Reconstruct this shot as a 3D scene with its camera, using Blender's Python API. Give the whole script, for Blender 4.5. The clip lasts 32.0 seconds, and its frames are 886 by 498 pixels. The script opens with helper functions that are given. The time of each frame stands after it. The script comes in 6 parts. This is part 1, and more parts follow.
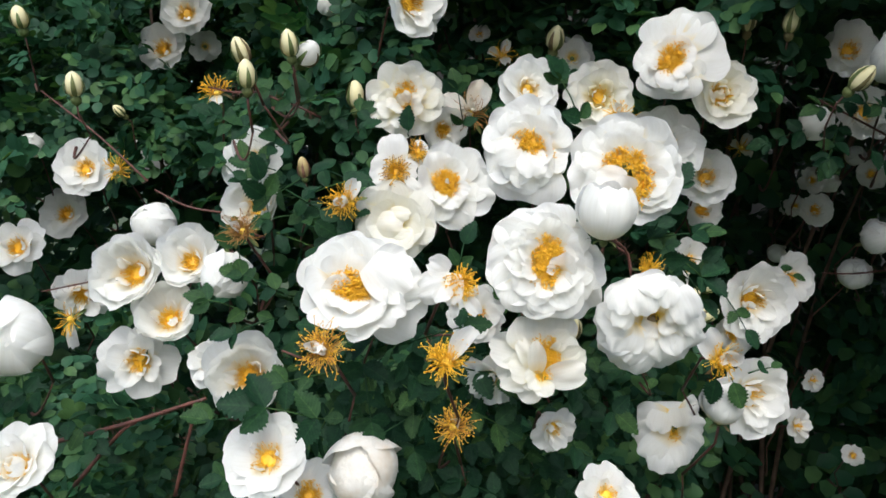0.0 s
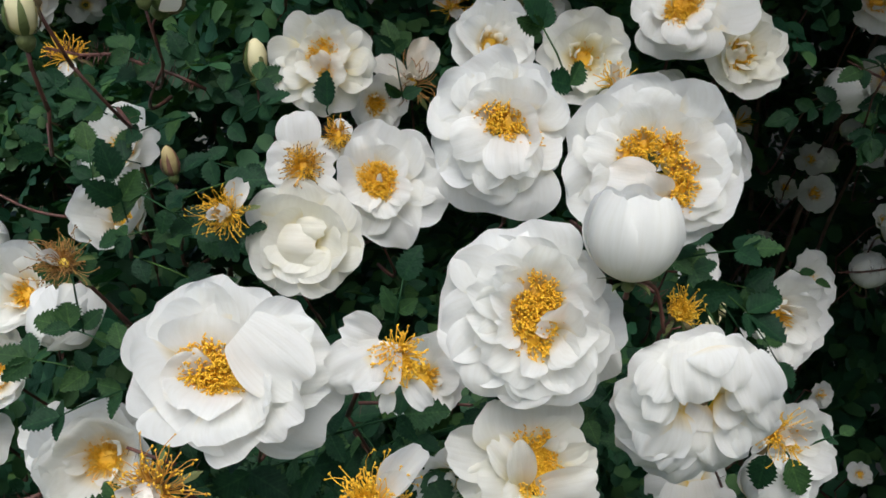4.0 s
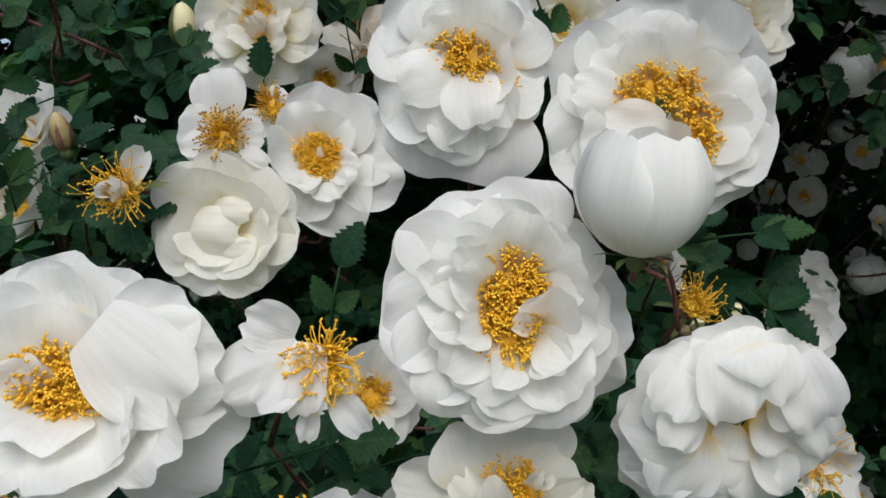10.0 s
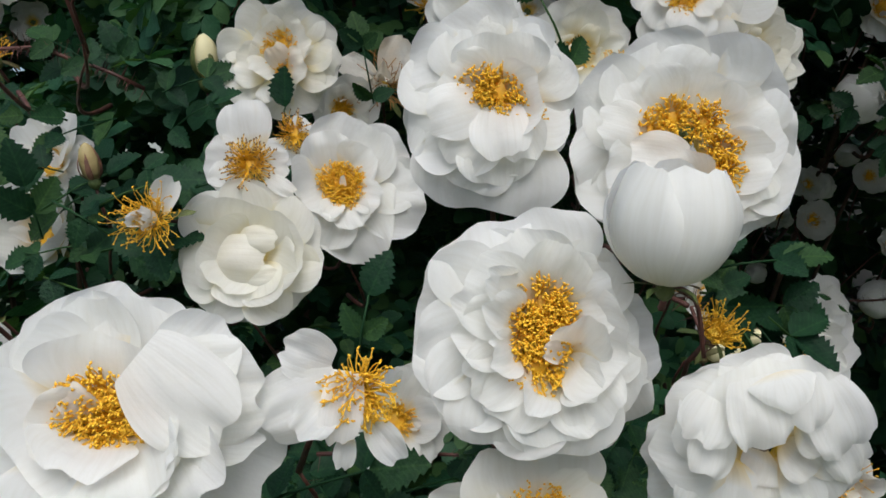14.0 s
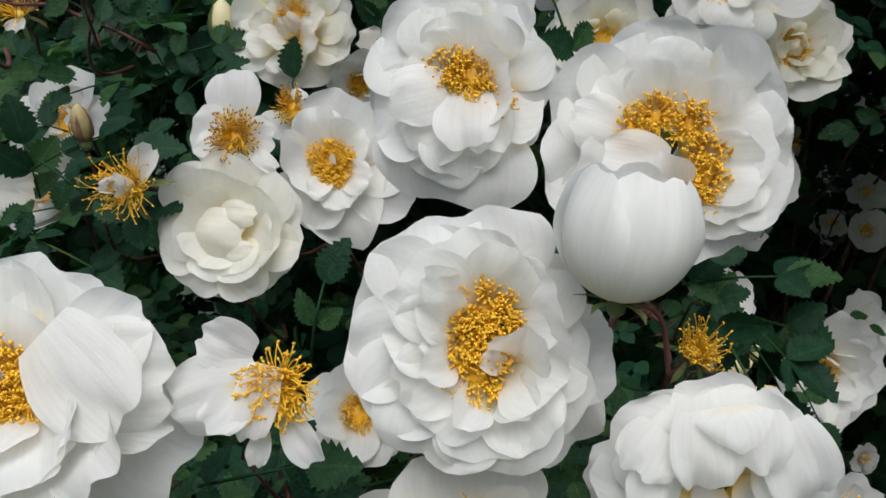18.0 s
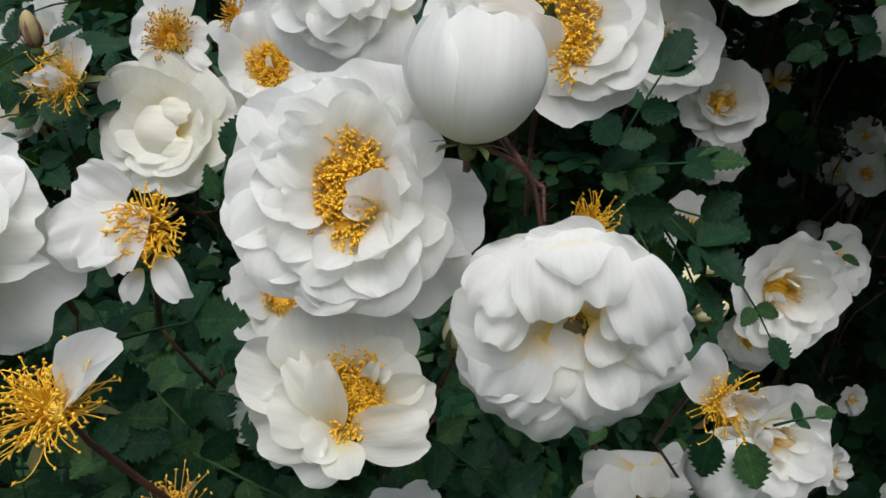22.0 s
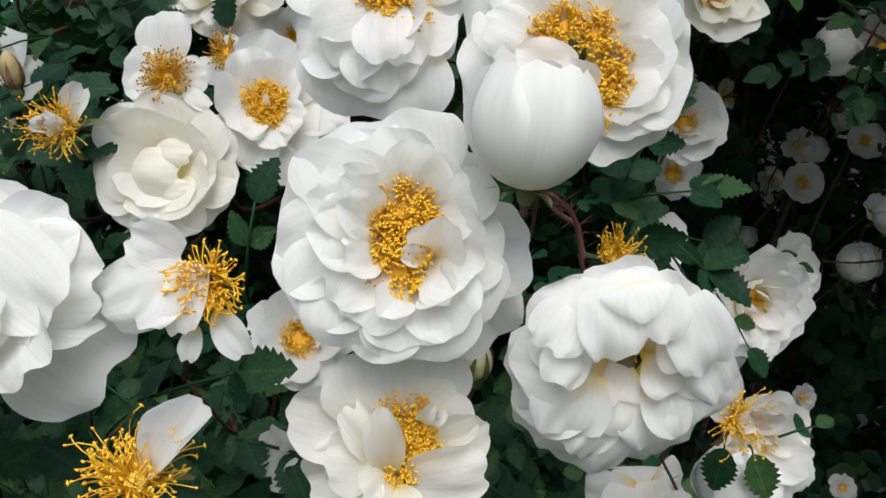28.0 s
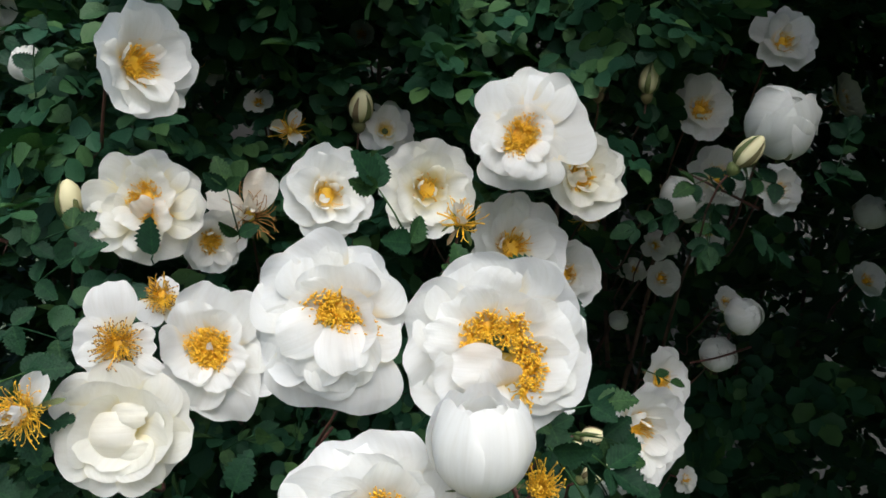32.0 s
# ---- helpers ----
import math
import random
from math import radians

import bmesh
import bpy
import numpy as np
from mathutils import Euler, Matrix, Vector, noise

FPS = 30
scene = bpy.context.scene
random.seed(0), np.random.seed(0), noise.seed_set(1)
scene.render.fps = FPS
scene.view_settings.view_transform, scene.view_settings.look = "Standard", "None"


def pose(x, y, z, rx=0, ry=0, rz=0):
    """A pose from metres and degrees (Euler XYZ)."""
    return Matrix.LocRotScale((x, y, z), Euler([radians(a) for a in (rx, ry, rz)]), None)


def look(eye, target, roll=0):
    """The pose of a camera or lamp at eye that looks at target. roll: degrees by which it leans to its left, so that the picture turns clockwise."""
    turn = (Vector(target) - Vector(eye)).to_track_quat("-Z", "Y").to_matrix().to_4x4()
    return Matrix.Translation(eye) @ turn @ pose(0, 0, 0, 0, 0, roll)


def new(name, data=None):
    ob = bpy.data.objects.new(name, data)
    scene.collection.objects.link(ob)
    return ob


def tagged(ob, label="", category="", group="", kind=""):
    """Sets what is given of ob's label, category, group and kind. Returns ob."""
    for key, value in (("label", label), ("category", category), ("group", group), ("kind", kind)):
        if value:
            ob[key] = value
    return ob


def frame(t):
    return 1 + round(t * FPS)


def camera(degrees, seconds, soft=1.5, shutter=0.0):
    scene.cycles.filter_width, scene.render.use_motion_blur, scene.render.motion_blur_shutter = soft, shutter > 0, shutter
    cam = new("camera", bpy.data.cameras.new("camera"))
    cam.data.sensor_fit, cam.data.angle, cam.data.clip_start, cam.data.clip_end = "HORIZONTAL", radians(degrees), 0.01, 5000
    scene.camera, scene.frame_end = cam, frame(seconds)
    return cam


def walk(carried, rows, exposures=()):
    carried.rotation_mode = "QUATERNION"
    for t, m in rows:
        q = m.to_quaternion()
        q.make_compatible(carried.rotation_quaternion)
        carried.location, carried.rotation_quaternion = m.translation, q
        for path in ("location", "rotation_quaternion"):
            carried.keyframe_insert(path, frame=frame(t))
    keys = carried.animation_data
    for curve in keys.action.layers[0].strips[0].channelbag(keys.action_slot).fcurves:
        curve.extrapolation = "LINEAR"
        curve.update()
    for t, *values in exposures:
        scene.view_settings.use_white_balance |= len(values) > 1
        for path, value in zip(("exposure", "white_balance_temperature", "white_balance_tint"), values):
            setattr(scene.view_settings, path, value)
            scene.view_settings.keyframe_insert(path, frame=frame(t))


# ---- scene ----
cam = camera(60.8, 32.0, soft=1.6)
PATH = [
    (0, (0.0373, 0.0108, 1.2847), (0.0039, 1.9994, 1.0744), 0.43),
    (0.5, (0.0366, 0.0265, 1.2888), (0.0210, 2.0134, 1.0606), 0.57),
    (1, (0.0367, 0.0414, 1.2930), (0.0309, 2.0281, 1.0626), 0.40),
    (1.5, (0.0342, 0.0598, 1.2950), (0.0377, 2.0475, 1.0738), 0.30),
    (2, (0.0309, 0.0790, 1.2980), (0.0534, 2.0659, 1.0706), 0.33),
    (2.5, (0.0298, 0.0978, 1.2965), (0.0608, 2.0826, 1.0525), 0.06),
    (3, (0.0337, 0.1161, 1.2912), (0.0661, 2.1009, 1.0473), -0.39),
    (3.5, (0.0385, 0.1333, 1.2908), (0.0964, 2.1152, 1.0289), -0.36),
    (4, (0.0425, 0.1474, 1.2910), (0.1411, 2.1263, 1.0190), -0.36),
    (4.5, (0.0487, 0.1526, 1.2868), (0.1590, 2.1344, 1.0412), -0.86),
    (6.5, (0.0521, 0.1479, 1.2815), (0.2101, 2.1262, 1.0332), -0.38),
    (7, (0.0491, 0.1486, 1.2795), (0.2210, 2.1261, 1.0346), -0.69),
    (7.5, (0.0476, 0.1515, 1.2785), (0.2296, 2.1280, 1.0331), -0.10),
    (8, (0.0459, 0.1554, 1.2758), (0.2379, 2.1283, 1.0094), -0.19),
    (8.5, (0.0482, 0.1687, 1.2715), (0.2357, 2.1396, 0.9880), -0.16),
    (9, (0.0468, 0.1836, 1.2741), (0.2664, 2.1502, 0.9839), 0.61),
    (9.5, (0.0490, 0.1958, 1.2728), (0.2415, 2.1718, 1.0311), -0.04),
    (10, (0.0517, 0.2013, 1.2721), (0.2193, 2.1824, 1.0558), -0.52),
    (10.5, (0.0455, 0.2036, 1.2711), (0.2136, 2.1850, 1.0573), -0.68),
    (11, (0.0375, 0.2133, 1.2686), (0.2286, 2.1958, 1.0868), -0.82),
    (11.5, (0.0403, 0.2109, 1.2731), (0.2353, 2.1906, 1.0661), -0.43),
    (12, (0.0459, 0.2040, 1.2735), (0.2210, 2.1851, 1.0628), -0.59),
    (12.5, (0.0434, 0.2075, 1.2704), (0.2451, 2.1881, 1.0791), -1.09),
    (13, (0.0423, 0.2069, 1.2685), (0.2543, 2.1870, 1.0831), -0.58),
    (13.5, (0.0440, 0.2019, 1.2705), (0.2463, 2.1839, 1.0948), -0.42),
    (14, (0.0453, 0.1983, 1.2739), (0.2047, 2.1859, 1.1185), -0.67),
    (14.5, (0.0408, 0.1982, 1.2780), (0.1902, 2.1836, 1.0889), 0.46),
    (16.5, (0.0432, 0.2154, 1.2795), (0.1886, 2.2012, 1.0919), 1.28),
    (17, (0.0528, 0.2100, 1.2836), (0.1392, 2.1982, 1.0850), 2.18),
    (17.5, (0.0622, 0.2093, 1.2795), (0.1195, 2.1973, 1.0689), 2.68),
    (18, (0.0695, 0.2085, 1.2770), (0.0803, 2.1968, 1.0617), 3.11),
    (18.5, (0.0750, 0.2077, 1.2747), (0.0588, 2.1950, 1.0506), 3.60),
    (19, (0.0818, 0.2079, 1.2709), (0.0266, 2.1949, 1.0502), 3.64),
    (19.5, (0.0939, 0.2062, 1.2683), (-0.0150, 2.1912, 1.0493), 3.70),
    (20, (0.1042, 0.2062, 1.2618), (-0.0265, 2.1870, 1.0180), 3.60),
    (20.5, (0.1097, 0.2044, 1.2560), (-0.0263, 2.1831, 0.9984), 3.44),
    (21, (0.1114, 0.2014, 1.2512), (-0.0214, 2.1818, 1.0057), 3.43),
    (21.5, (0.1065, 0.2019, 1.2543), (0.0141, 2.1808, 0.9793), 2.92),
    (22, (0.1056, 0.1999, 1.2544), (0.0328, 2.1775, 0.9651), 3.02),
    (22.5, (0.1097, 0.1955, 1.2508), (0.0318, 2.1763, 0.9857), 2.88),
    (23, (0.1101, 0.1914, 1.2472), (0.0324, 2.1750, 1.0036), 2.87),
    (23.5, (0.1081, 0.1908, 1.2478), (0.0519, 2.1752, 1.0057), 2.95),
    (24, (0.1116, 0.1889, 1.2471), (0.0477, 2.1741, 1.0126), 2.95),
    (24.5, (0.1152, 0.1877, 1.2482), (0.0356, 2.1722, 1.0129), 2.77),
    (25, (0.1136, 0.1896, 1.2499), (0.0348, 2.1742, 1.0151), 2.45),
    (25.5, (0.1073, 0.1913, 1.2540), (0.0518, 2.1748, 1.0037), 2.96),
    (27.5, (0.0828, 0.1972, 1.2564), (0.1646, 2.1805, 1.0123), 1.49),
    (28, (0.0784, 0.1984, 1.2604), (0.1945, 2.1794, 1.0106), 1.41),
    (28.5, (0.0705, 0.1972, 1.2621), (0.2250, 2.1778, 1.0318), 0.41),
    (29, (0.0610, 0.1975, 1.2631), (0.2560, 2.1750, 1.0366), -0.02),
    (29.5, (0.0528, 0.1980, 1.2617), (0.3034, 2.1705, 1.0462), -0.86),
    (30, (0.0495, 0.1939, 1.2595), (0.3441, 2.1615, 1.0546), -1.89),
    (30.5, (0.0488, 0.1904, 1.2626), (0.3939, 2.1495, 1.0565), -2.56),
    (31, (0.0487, 0.1893, 1.2785), (0.4380, 2.1401, 1.0713), -2.36),
    (31.5, (0.0497, 0.1841, 1.2985), (0.4904, 2.1270, 1.1227), -2.19),
    (32, (0.0565, 0.1702, 1.3262), (0.5018, 2.1167, 1.2118), -2.98),
]
LIGHTNESS = [(0.0, 0.60), (3.0, 0.24), (9.0, 0.04), (14.0, 0.02), (17.0, 0.06), (19.0, -0.02), (22.0, 0.06), (24.0, 0.34), (28.0, 0.28), (30.0, 0.18), (32.0, 0.40)]
walk(cam, [(t, look(eye, target, roll)) for t, eye, target, roll in PATH], LIGHTNESS)

# ---- world and light ----
SUN_EL, SUN_AZ = 52.0, 182.0
world = bpy.data.worlds.new("overcast_sky")
scene.world = world
world.use_nodes = True
wn = world.node_tree
sky = wn.nodes.new("ShaderNodeTexSky")
sky.sky_type, sky.sun_disc = "NISHITA", False
sky.sun_elevation, sky.sun_rotation = radians(SUN_EL), radians(SUN_AZ)
sky.air_density, sky.dust_density, sky.ozone_density = 1.0, 3.5, 1.0
wn.nodes["Background"].inputs["Strength"].default_value = 0.15
grey = wn.nodes.new("ShaderNodeHueSaturation")
grey.inputs["Saturation"].default_value = 1.0
wn.links.new(sky.outputs[0], grey.inputs["Color"])
wn.links.new(grey.outputs[0], wn.nodes["Background"].inputs["Color"])
sun = new("sun", bpy.data.lights.new("sun", "SUN"))
sun.data.energy, sun.data.angle, sun.data.color = 1.95, radians(44), (0.915, 0.968, 1.0)
sd = Vector((math.sin(radians(SUN_AZ)) * math.cos(radians(SUN_EL)), math.cos(radians(SUN_AZ)) * math.cos(radians(SUN_EL)), math.sin(radians(SUN_EL))))
sun.matrix_world = look(sd * 20, (0, 0, 0))


# ---- materials ----
def material(name):
    mat = bpy.data.materials.new(name)
    mat.use_nodes = True
    nt = mat.node_tree
    return mat, nt, nt.nodes["Principled BSDF"], nt.nodes["Material Output"]


def node(nt, kind, **values):
    nd = nt.nodes.new(kind)
    for key, value in values.items():
        nd.inputs[key.replace("_", " ")].default_value = value
    return nd


def ramp(nt, fac, *stops):
    r = nt.nodes.new("ShaderNodeValToRGB")
    while len(r.color_ramp.elements) < len(stops):
        r.color_ramp.elements.new(0.5)
    for e, (p, c) in zip(r.color_ramp.elements, stops):
        e.position, e.color = p, (*c, 1)
    nt.links.new(fac, r.inputs[0])
    return r


def mixed(nt, kind, fac, a, b):
    mx = nt.nodes.new("ShaderNodeMix")
    mx.data_type, mx.blend_type = "RGBA", kind
    for slot, v in ((0, fac), (6, a), (7, b)):
        if hasattr(v, "is_linked"):
            nt.links.new(v, mx.inputs[slot])
        else:
            mx.inputs[slot].default_value = v if slot == 0 else (*v, 1)
    return mx.outputs[2]


def thin_surface(name, colour_of, rough, glow_through, bump_scale, bump, spec=0.4, through_tint=(1, 1, 1), pleats=0.0):
    """A thin leaf or petal: reflects from the face and lets part of the light through."""
    mat, nt, bsdf, out = material(name)
    col = colour_of(nt)
    nt.links.new(col, bsdf.inputs["Base Color"])
    bsdf.inputs["Roughness"].default_value = rough
    bsdf.inputs["Specular IOR Level"].default_value = spec
    tr = nt.nodes.new("ShaderNodeBsdfTranslucent")
    nt.links.new(mixed(nt, "MULTIPLY", 1.0, col, through_tint), tr.inputs["Color"])
    mx = nt.nodes.new("ShaderNodeMixShader")
    mx.inputs[0].default_value = glow_through
    nt.links.new(bsdf.outputs[0], mx.inputs[1])
    nt.links.new(tr.outputs[0], mx.inputs[2])
    nt.links.new(mx.outputs[0], out.inputs["Surface"])
    tc = nt.nodes.new("ShaderNodeTexCoord")
    n1 = node(nt, "ShaderNodeTexNoise", Scale=bump_scale, Detail=4.0)
    nt.links.new(tc.outputs["Object"], n1.inputs["Vector"])
    b = node(nt, "ShaderNodeBump", Strength=bump, Distance=0.001)
    height = n1.outputs[0]
    if pleats:
        uv = nt.nodes.new("ShaderNodeUVMap")
        mp = nt.nodes.new("ShaderNodeMapping")
        mp.inputs["Scale"].default_value = (15, 1.6, 1)
        nt.links.new(uv.outputs[0], mp.inputs[0])
        n2 = node(nt, "ShaderNodeTexNoise", Scale=1.0, Detail=3.0)
        nt.links.new(mp.outputs[0], n2.inputs["Vector"])
        add = nt.nodes.new("ShaderNodeMath")
        add.operation = "MULTIPLY_ADD"
        add.inputs[1].default_value = pleats
        nt.links.new(n2.outputs[0], add.inputs[0])
        nt.links.new(n1.outputs[0], add.inputs[2])
        height = add.outputs[0]
    nt.links.new(height, b.inputs["Height"])
    nt.links.new(b.outputs[0], bsdf.inputs["Normal"])
    nt.links.new(b.outputs[0], tr.inputs["Normal"])
    return mat


def petal_colour(white, blush, base, reach=1.0):
    def make(nt):
        uv = nt.nodes.new("ShaderNodeUVMap")
        sep = nt.nodes.new("ShaderNodeSeparateXYZ")
        nt.links.new(uv.outputs[0], sep.inputs[0])
        along = ramp(nt, sep.outputs[1], (0.0, base), (0.15 * reach, tuple(0.4 * a + 0.6 * b for a, b in zip(base, white))), (0.40 * reach, white), (1.0, white))
        # fine veins that run from the claw to the rim
        mp = nt.nodes.new("ShaderNodeMapping")
        mp.inputs["Scale"].default_value = (26, 2.2, 1)
        nt.links.new(uv.outputs[0], mp.inputs[0])
        veins = node(nt, "ShaderNodeTexNoise", Scale=1.0, Detail=3.0)
        nt.links.new(mp.outputs[0], veins.inputs["Vector"])
        vr = ramp(nt, veins.outputs[0], (0.3, (0.955, 0.95, 0.935)), (0.6, (1, 1, 1)))
        c = mixed(nt, "MULTIPLY", 1.0, along.outputs[0], vr.outputs[0])
        info = nt.nodes.new("ShaderNodeObjectInfo")
        blotch = node(nt, "ShaderNodeTexNoise", Scale=70.0, Detail=3.0)
        tc = nt.nodes.new("ShaderNodeTexCoord")
        nt.links.new(tc.outputs["Object"], blotch.inputs["Vector"])
        br = ramp(nt, blotch.outputs[0], (0.48, (1, 1, 1)), (0.75, blush))
        c = mixed(nt, "MULTIPLY", 0.7, c, br.outputs[0])
        rr = ramp(nt, info.outputs["Random"], (0.0, (1, 1, 1)), (1.0, (0.985, 0.982, 0.965)))
        return mixed(nt, "MULTIPLY", 1.0, c, rr.outputs[0])
    return make


def leaf_colour(dark, mid, light, by):
    def make(nt):
        if by == "island":
            rnd = nt.nodes.new("ShaderNodeNewGeometry").outputs["Random Per Island"]
        else:
            rnd = nt.nodes.new("ShaderNodeObjectInfo").outputs["Random"]
        r = ramp(nt, rnd, (0.0, dark), (0.6, mid), (1.0, light))
        tc = nt.nodes.new("ShaderNodeTexCoord")
        n1 = node(nt, "ShaderNodeTexNoise", Scale=5.0 if by != "island" else 30.0, Detail=3.0)
        nt.links.new(tc.outputs["Object"], n1.inputs["Vector"])
        nr = ramp(nt, n1.outputs[0], (0.35, (0.72, 0.75, 0.75)), (0.7, (1.15, 1.12, 1.0)))
        return mixed(nt, "MULTIPLY", 1.0, r.outputs[0], nr.outputs[0])
    return make


def solid(name, dark, light, rough, scale=200.0, bump=0.3):
    mat, nt, bsdf, out = material(name)
    tc = nt.nodes.new("ShaderNodeTexCoord")
    n1 = node(nt, "ShaderNodeTexNoise", Scale=scale, Detail=4.0)
    nt.links.new(tc.outputs["Object"], n1.inputs["Vector"])
    r = ramp(nt, n1.outputs[0], (0.32, dark), (0.68, light))
    nt.links.new(r.outputs[0], bsdf.inputs["Base Color"])
    bsdf.inputs["Roughness"].default_value = rough
    b = node(nt, "ShaderNodeBump", Strength=bump, Distance=0.001)
    nt.links.new(n1.outputs[0], b.inputs["Height"])
    nt.links.new(b.outputs[0], bsdf.inputs["Normal"])
    return mat


PETAL = thin_surface("white_petal", petal_colour((0.94, 0.95, 0.95), (0.975, 0.973, 0.955), (0.90, 0.63, 0.06)), 0.55, 0.55, 160.0, 0.35, 0.25, (1.0, 0.992, 0.96), pleats=0.3)
PETAL_CREAM = thin_surface("creamy_petal", petal_colour((0.94, 0.94, 0.91), (0.975, 0.965, 0.90), (0.88, 0.72, 0.16), 1.25), 0.55, 0.55, 160.0, 0.35, 0.25, (1.0, 0.992, 0.94), pleats=0.3)
PETAL_SMOOTH = thin_surface("smooth_white_petal", petal_colour((0.94, 0.95, 0.95), (0.975, 0.973, 0.955), (0.93, 0.90, 0.78)), 0.55, 0.5, 90.0, 0.2, 0.25, (1.0, 0.992, 0.96), pleats=0.05)
DRY_PETAL = thin_surface("withered_petal", petal_colour((0.90, 0.88, 0.83), (0.80, 0.66, 0.50), (0.72, 0.55, 0.26)), 0.65, 0.25, 300.0, 0.8, 0.2)
CREAM = thin_surface("bud_petal", petal_colour((0.86, 0.80, 0.50), (0.95, 0.88, 0.66), (0.66, 0.60, 0.20)), 0.5, 0.2, 220.0, 0.3, 0.3)


def leaflet_colour(nt):
    """Green that differs from leaflet to leaflet, with a pale midrib and side veins; the leaflet is 1 long in its own frame."""
    base = leaf_colour((0.008, 0.034, 0.018), (0.015, 0.054, 0.026), (0.040, 0.092, 0.030), "object")(nt)
    tc = nt.nodes.new("ShaderNodeTexCoord")
    sep = nt.nodes.new("ShaderNodeSeparateXYZ")
    nt.links.new(tc.outputs["Object"], sep.inputs[0])
    ab = nt.nodes.new("ShaderNodeMath")
    ab.operation = "ABSOLUTE"
    nt.links.new(sep.outputs[1], ab.inputs[0])
    rib = ramp(nt, ab.outputs[0], (0.0, (1.7, 1.5, 1.3)), (0.035, (1, 1, 1)))
    slant = nt.nodes.new("ShaderNodeMath")
    slant.operation = "MULTIPLY_ADD"
    slant.inputs[1].default_value = -0.9
    nt.links.new(ab.outputs[0], slant.inputs[0])
    nt.links.new(sep.outputs[0], slant.inputs[2])
    sine = nt.nodes.new("ShaderNodeMath")
    sine.operation = "MULTIPLY"
    sine.inputs[1].default_value = 55.0
    nt.links.new(slant.outputs[0], sine.inputs[0])
    wav = nt.nodes.new("ShaderNodeMath")
    wav.operation = "SINE"
    nt.links.new(sine.outputs[0], wav.inputs[0])
    vein = ramp(nt, wav.outputs[0], (0.0, (0.9, 0.92, 0.92)), (0.8, (1, 1, 1)), (1.0, (1.18, 1.14, 1.1)))
    return mixed(nt, "MULTIPLY", 1.0, mixed(nt, "MULTIPLY", 1.0, base, rib.outputs[0]), vein.outputs[0])


LEAF = thin_surface("rose_leaf", leaflet_colour, 0.55, 0.24, 9.0, 0.5, 0.14, (1.2, 1.3, 0.5))
FOLIAGE = thin_surface("rose_foliage", leaf_colour((0.013, 0.058, 0.033), (0.027, 0.096, 0.048), (0.072, 0.155, 0.052), "island"), 0.5, 0.24, 700.0, 0.5, 0.22, (1.2, 1.3, 0.5))
SEPAL = thin_surface("sepal_green", leaf_colour((0.10, 0.15, 0.05), (0.16, 0.18, 0.07), (0.20, 0.14, 0.08), "object"), 0.6, 0.1, 900.0, 0.4, 0.3)
FILAMENT = solid("golden_filament", (0.80, 0.42, 0.014), (0.90, 0.55, 0.04), 0.5, 300.0)
ANTHER = solid("golden_anther", (0.80, 0.41, 0.012), (0.93, 0.58, 0.04), 0.6, 500.0)
DRY_ANTHER = solid("brown_anther", (0.10, 0.05, 0.02), (0.45, 0.24, 0.05), 0.7, 500.0)
DRY_FILAMENT = solid("dried_filament", (0.28, 0.12, 0.03), (0.55, 0.30, 0.08), 0.7, 300.0)
AMBER = solid("amber_filament", (0.50, 0.23, 0.03), (0.72, 0.38, 0.06), 0.6, 300.0)
PISTIL = solid("pistil_head", (0.80, 0.54, 0.05), (0.90, 0.68, 0.14), 0.6, 600.0)
TWIG = solid("reddish_twig", (0.050, 0.019, 0.015), (0.125, 0.045, 0.032), 0.6, 120.0, 0.5)
CANE = solid("brown_cane", (0.050, 0.030, 0.022), (0.14, 0.085, 0.060), 0.75, 60.0, 0.7)
STRIPED = solid("olive_brown_bud", (0.26, 0.20, 0.08), (0.46, 0.37, 0.17), 0.6, 180.0)
DRIED = solid("dried_brown", (0.09, 0.04, 0.03), (0.26, 0.13, 0.08), 0.8, 250.0, 0.6)


# ---- mesh helpers ----
def mesh_of(name, verts, faces, mat, uvs=None):
    me = bpy.data.meshes.new(name)
    me.from_pydata([tuple(v) for v in verts], [], faces)
    me.materials.append(mat)
    me.polygons.foreach_set("use_smooth", [True] * len(me.polygons))
    if uvs is not None:
        layer = me.uv_layers.new(name="UVMap")
        idx = np.empty(len(me.loops), dtype=np.int32)
        me.loops.foreach_get("vertex_index", idx)
        layer.data.foreach_set("uv", np.asarray(uvs, dtype=np.float32)[idx].ravel())
    me.update()
    return me


def part(name, me, parent, label=""):
    ob = new(name, me)
    ob.parent = parent
    if label:
        ob["label"] = label
    return ob


def tube(points, radii, sides=6):
    """A tapered tube along points, as verts and faces."""
    pts = [Vector(p) for p in points]
    verts, faces = [], []
    for i, p in enumerate(pts):
        d = (pts[min(i + 1, len(pts) - 1)] - pts[max(i - 1, 0)]).normalized()
        a = d.cross(Vector((0.31, 0.87, 0.39))).normalized()
        b = d.cross(a)
        for k in range(sides):
            w = 2 * math.pi * k / sides
            verts.append(p + radii[i] * (math.cos(w) * a + math.sin(w) * b))
    for i in range(len(pts) - 1):
        for k in range(sides):
            k2 = (k + 1) % sides
            faces.append((i * sides + k, i * sides + k2, (i + 1) * sides + k2, (i + 1) * sides + k))
    faces.append(tuple(range(sides))[::-1])
    faces.append(tuple((len(pts) - 1) * sides + k for k in range(sides)))
    return verts, faces


def joined(pieces):
    verts, faces = [], []
    for v, f in pieces:
        n = len(verts)
        verts += v
        faces += [tuple(i + n for i in q) for q in f]
    return verts, faces


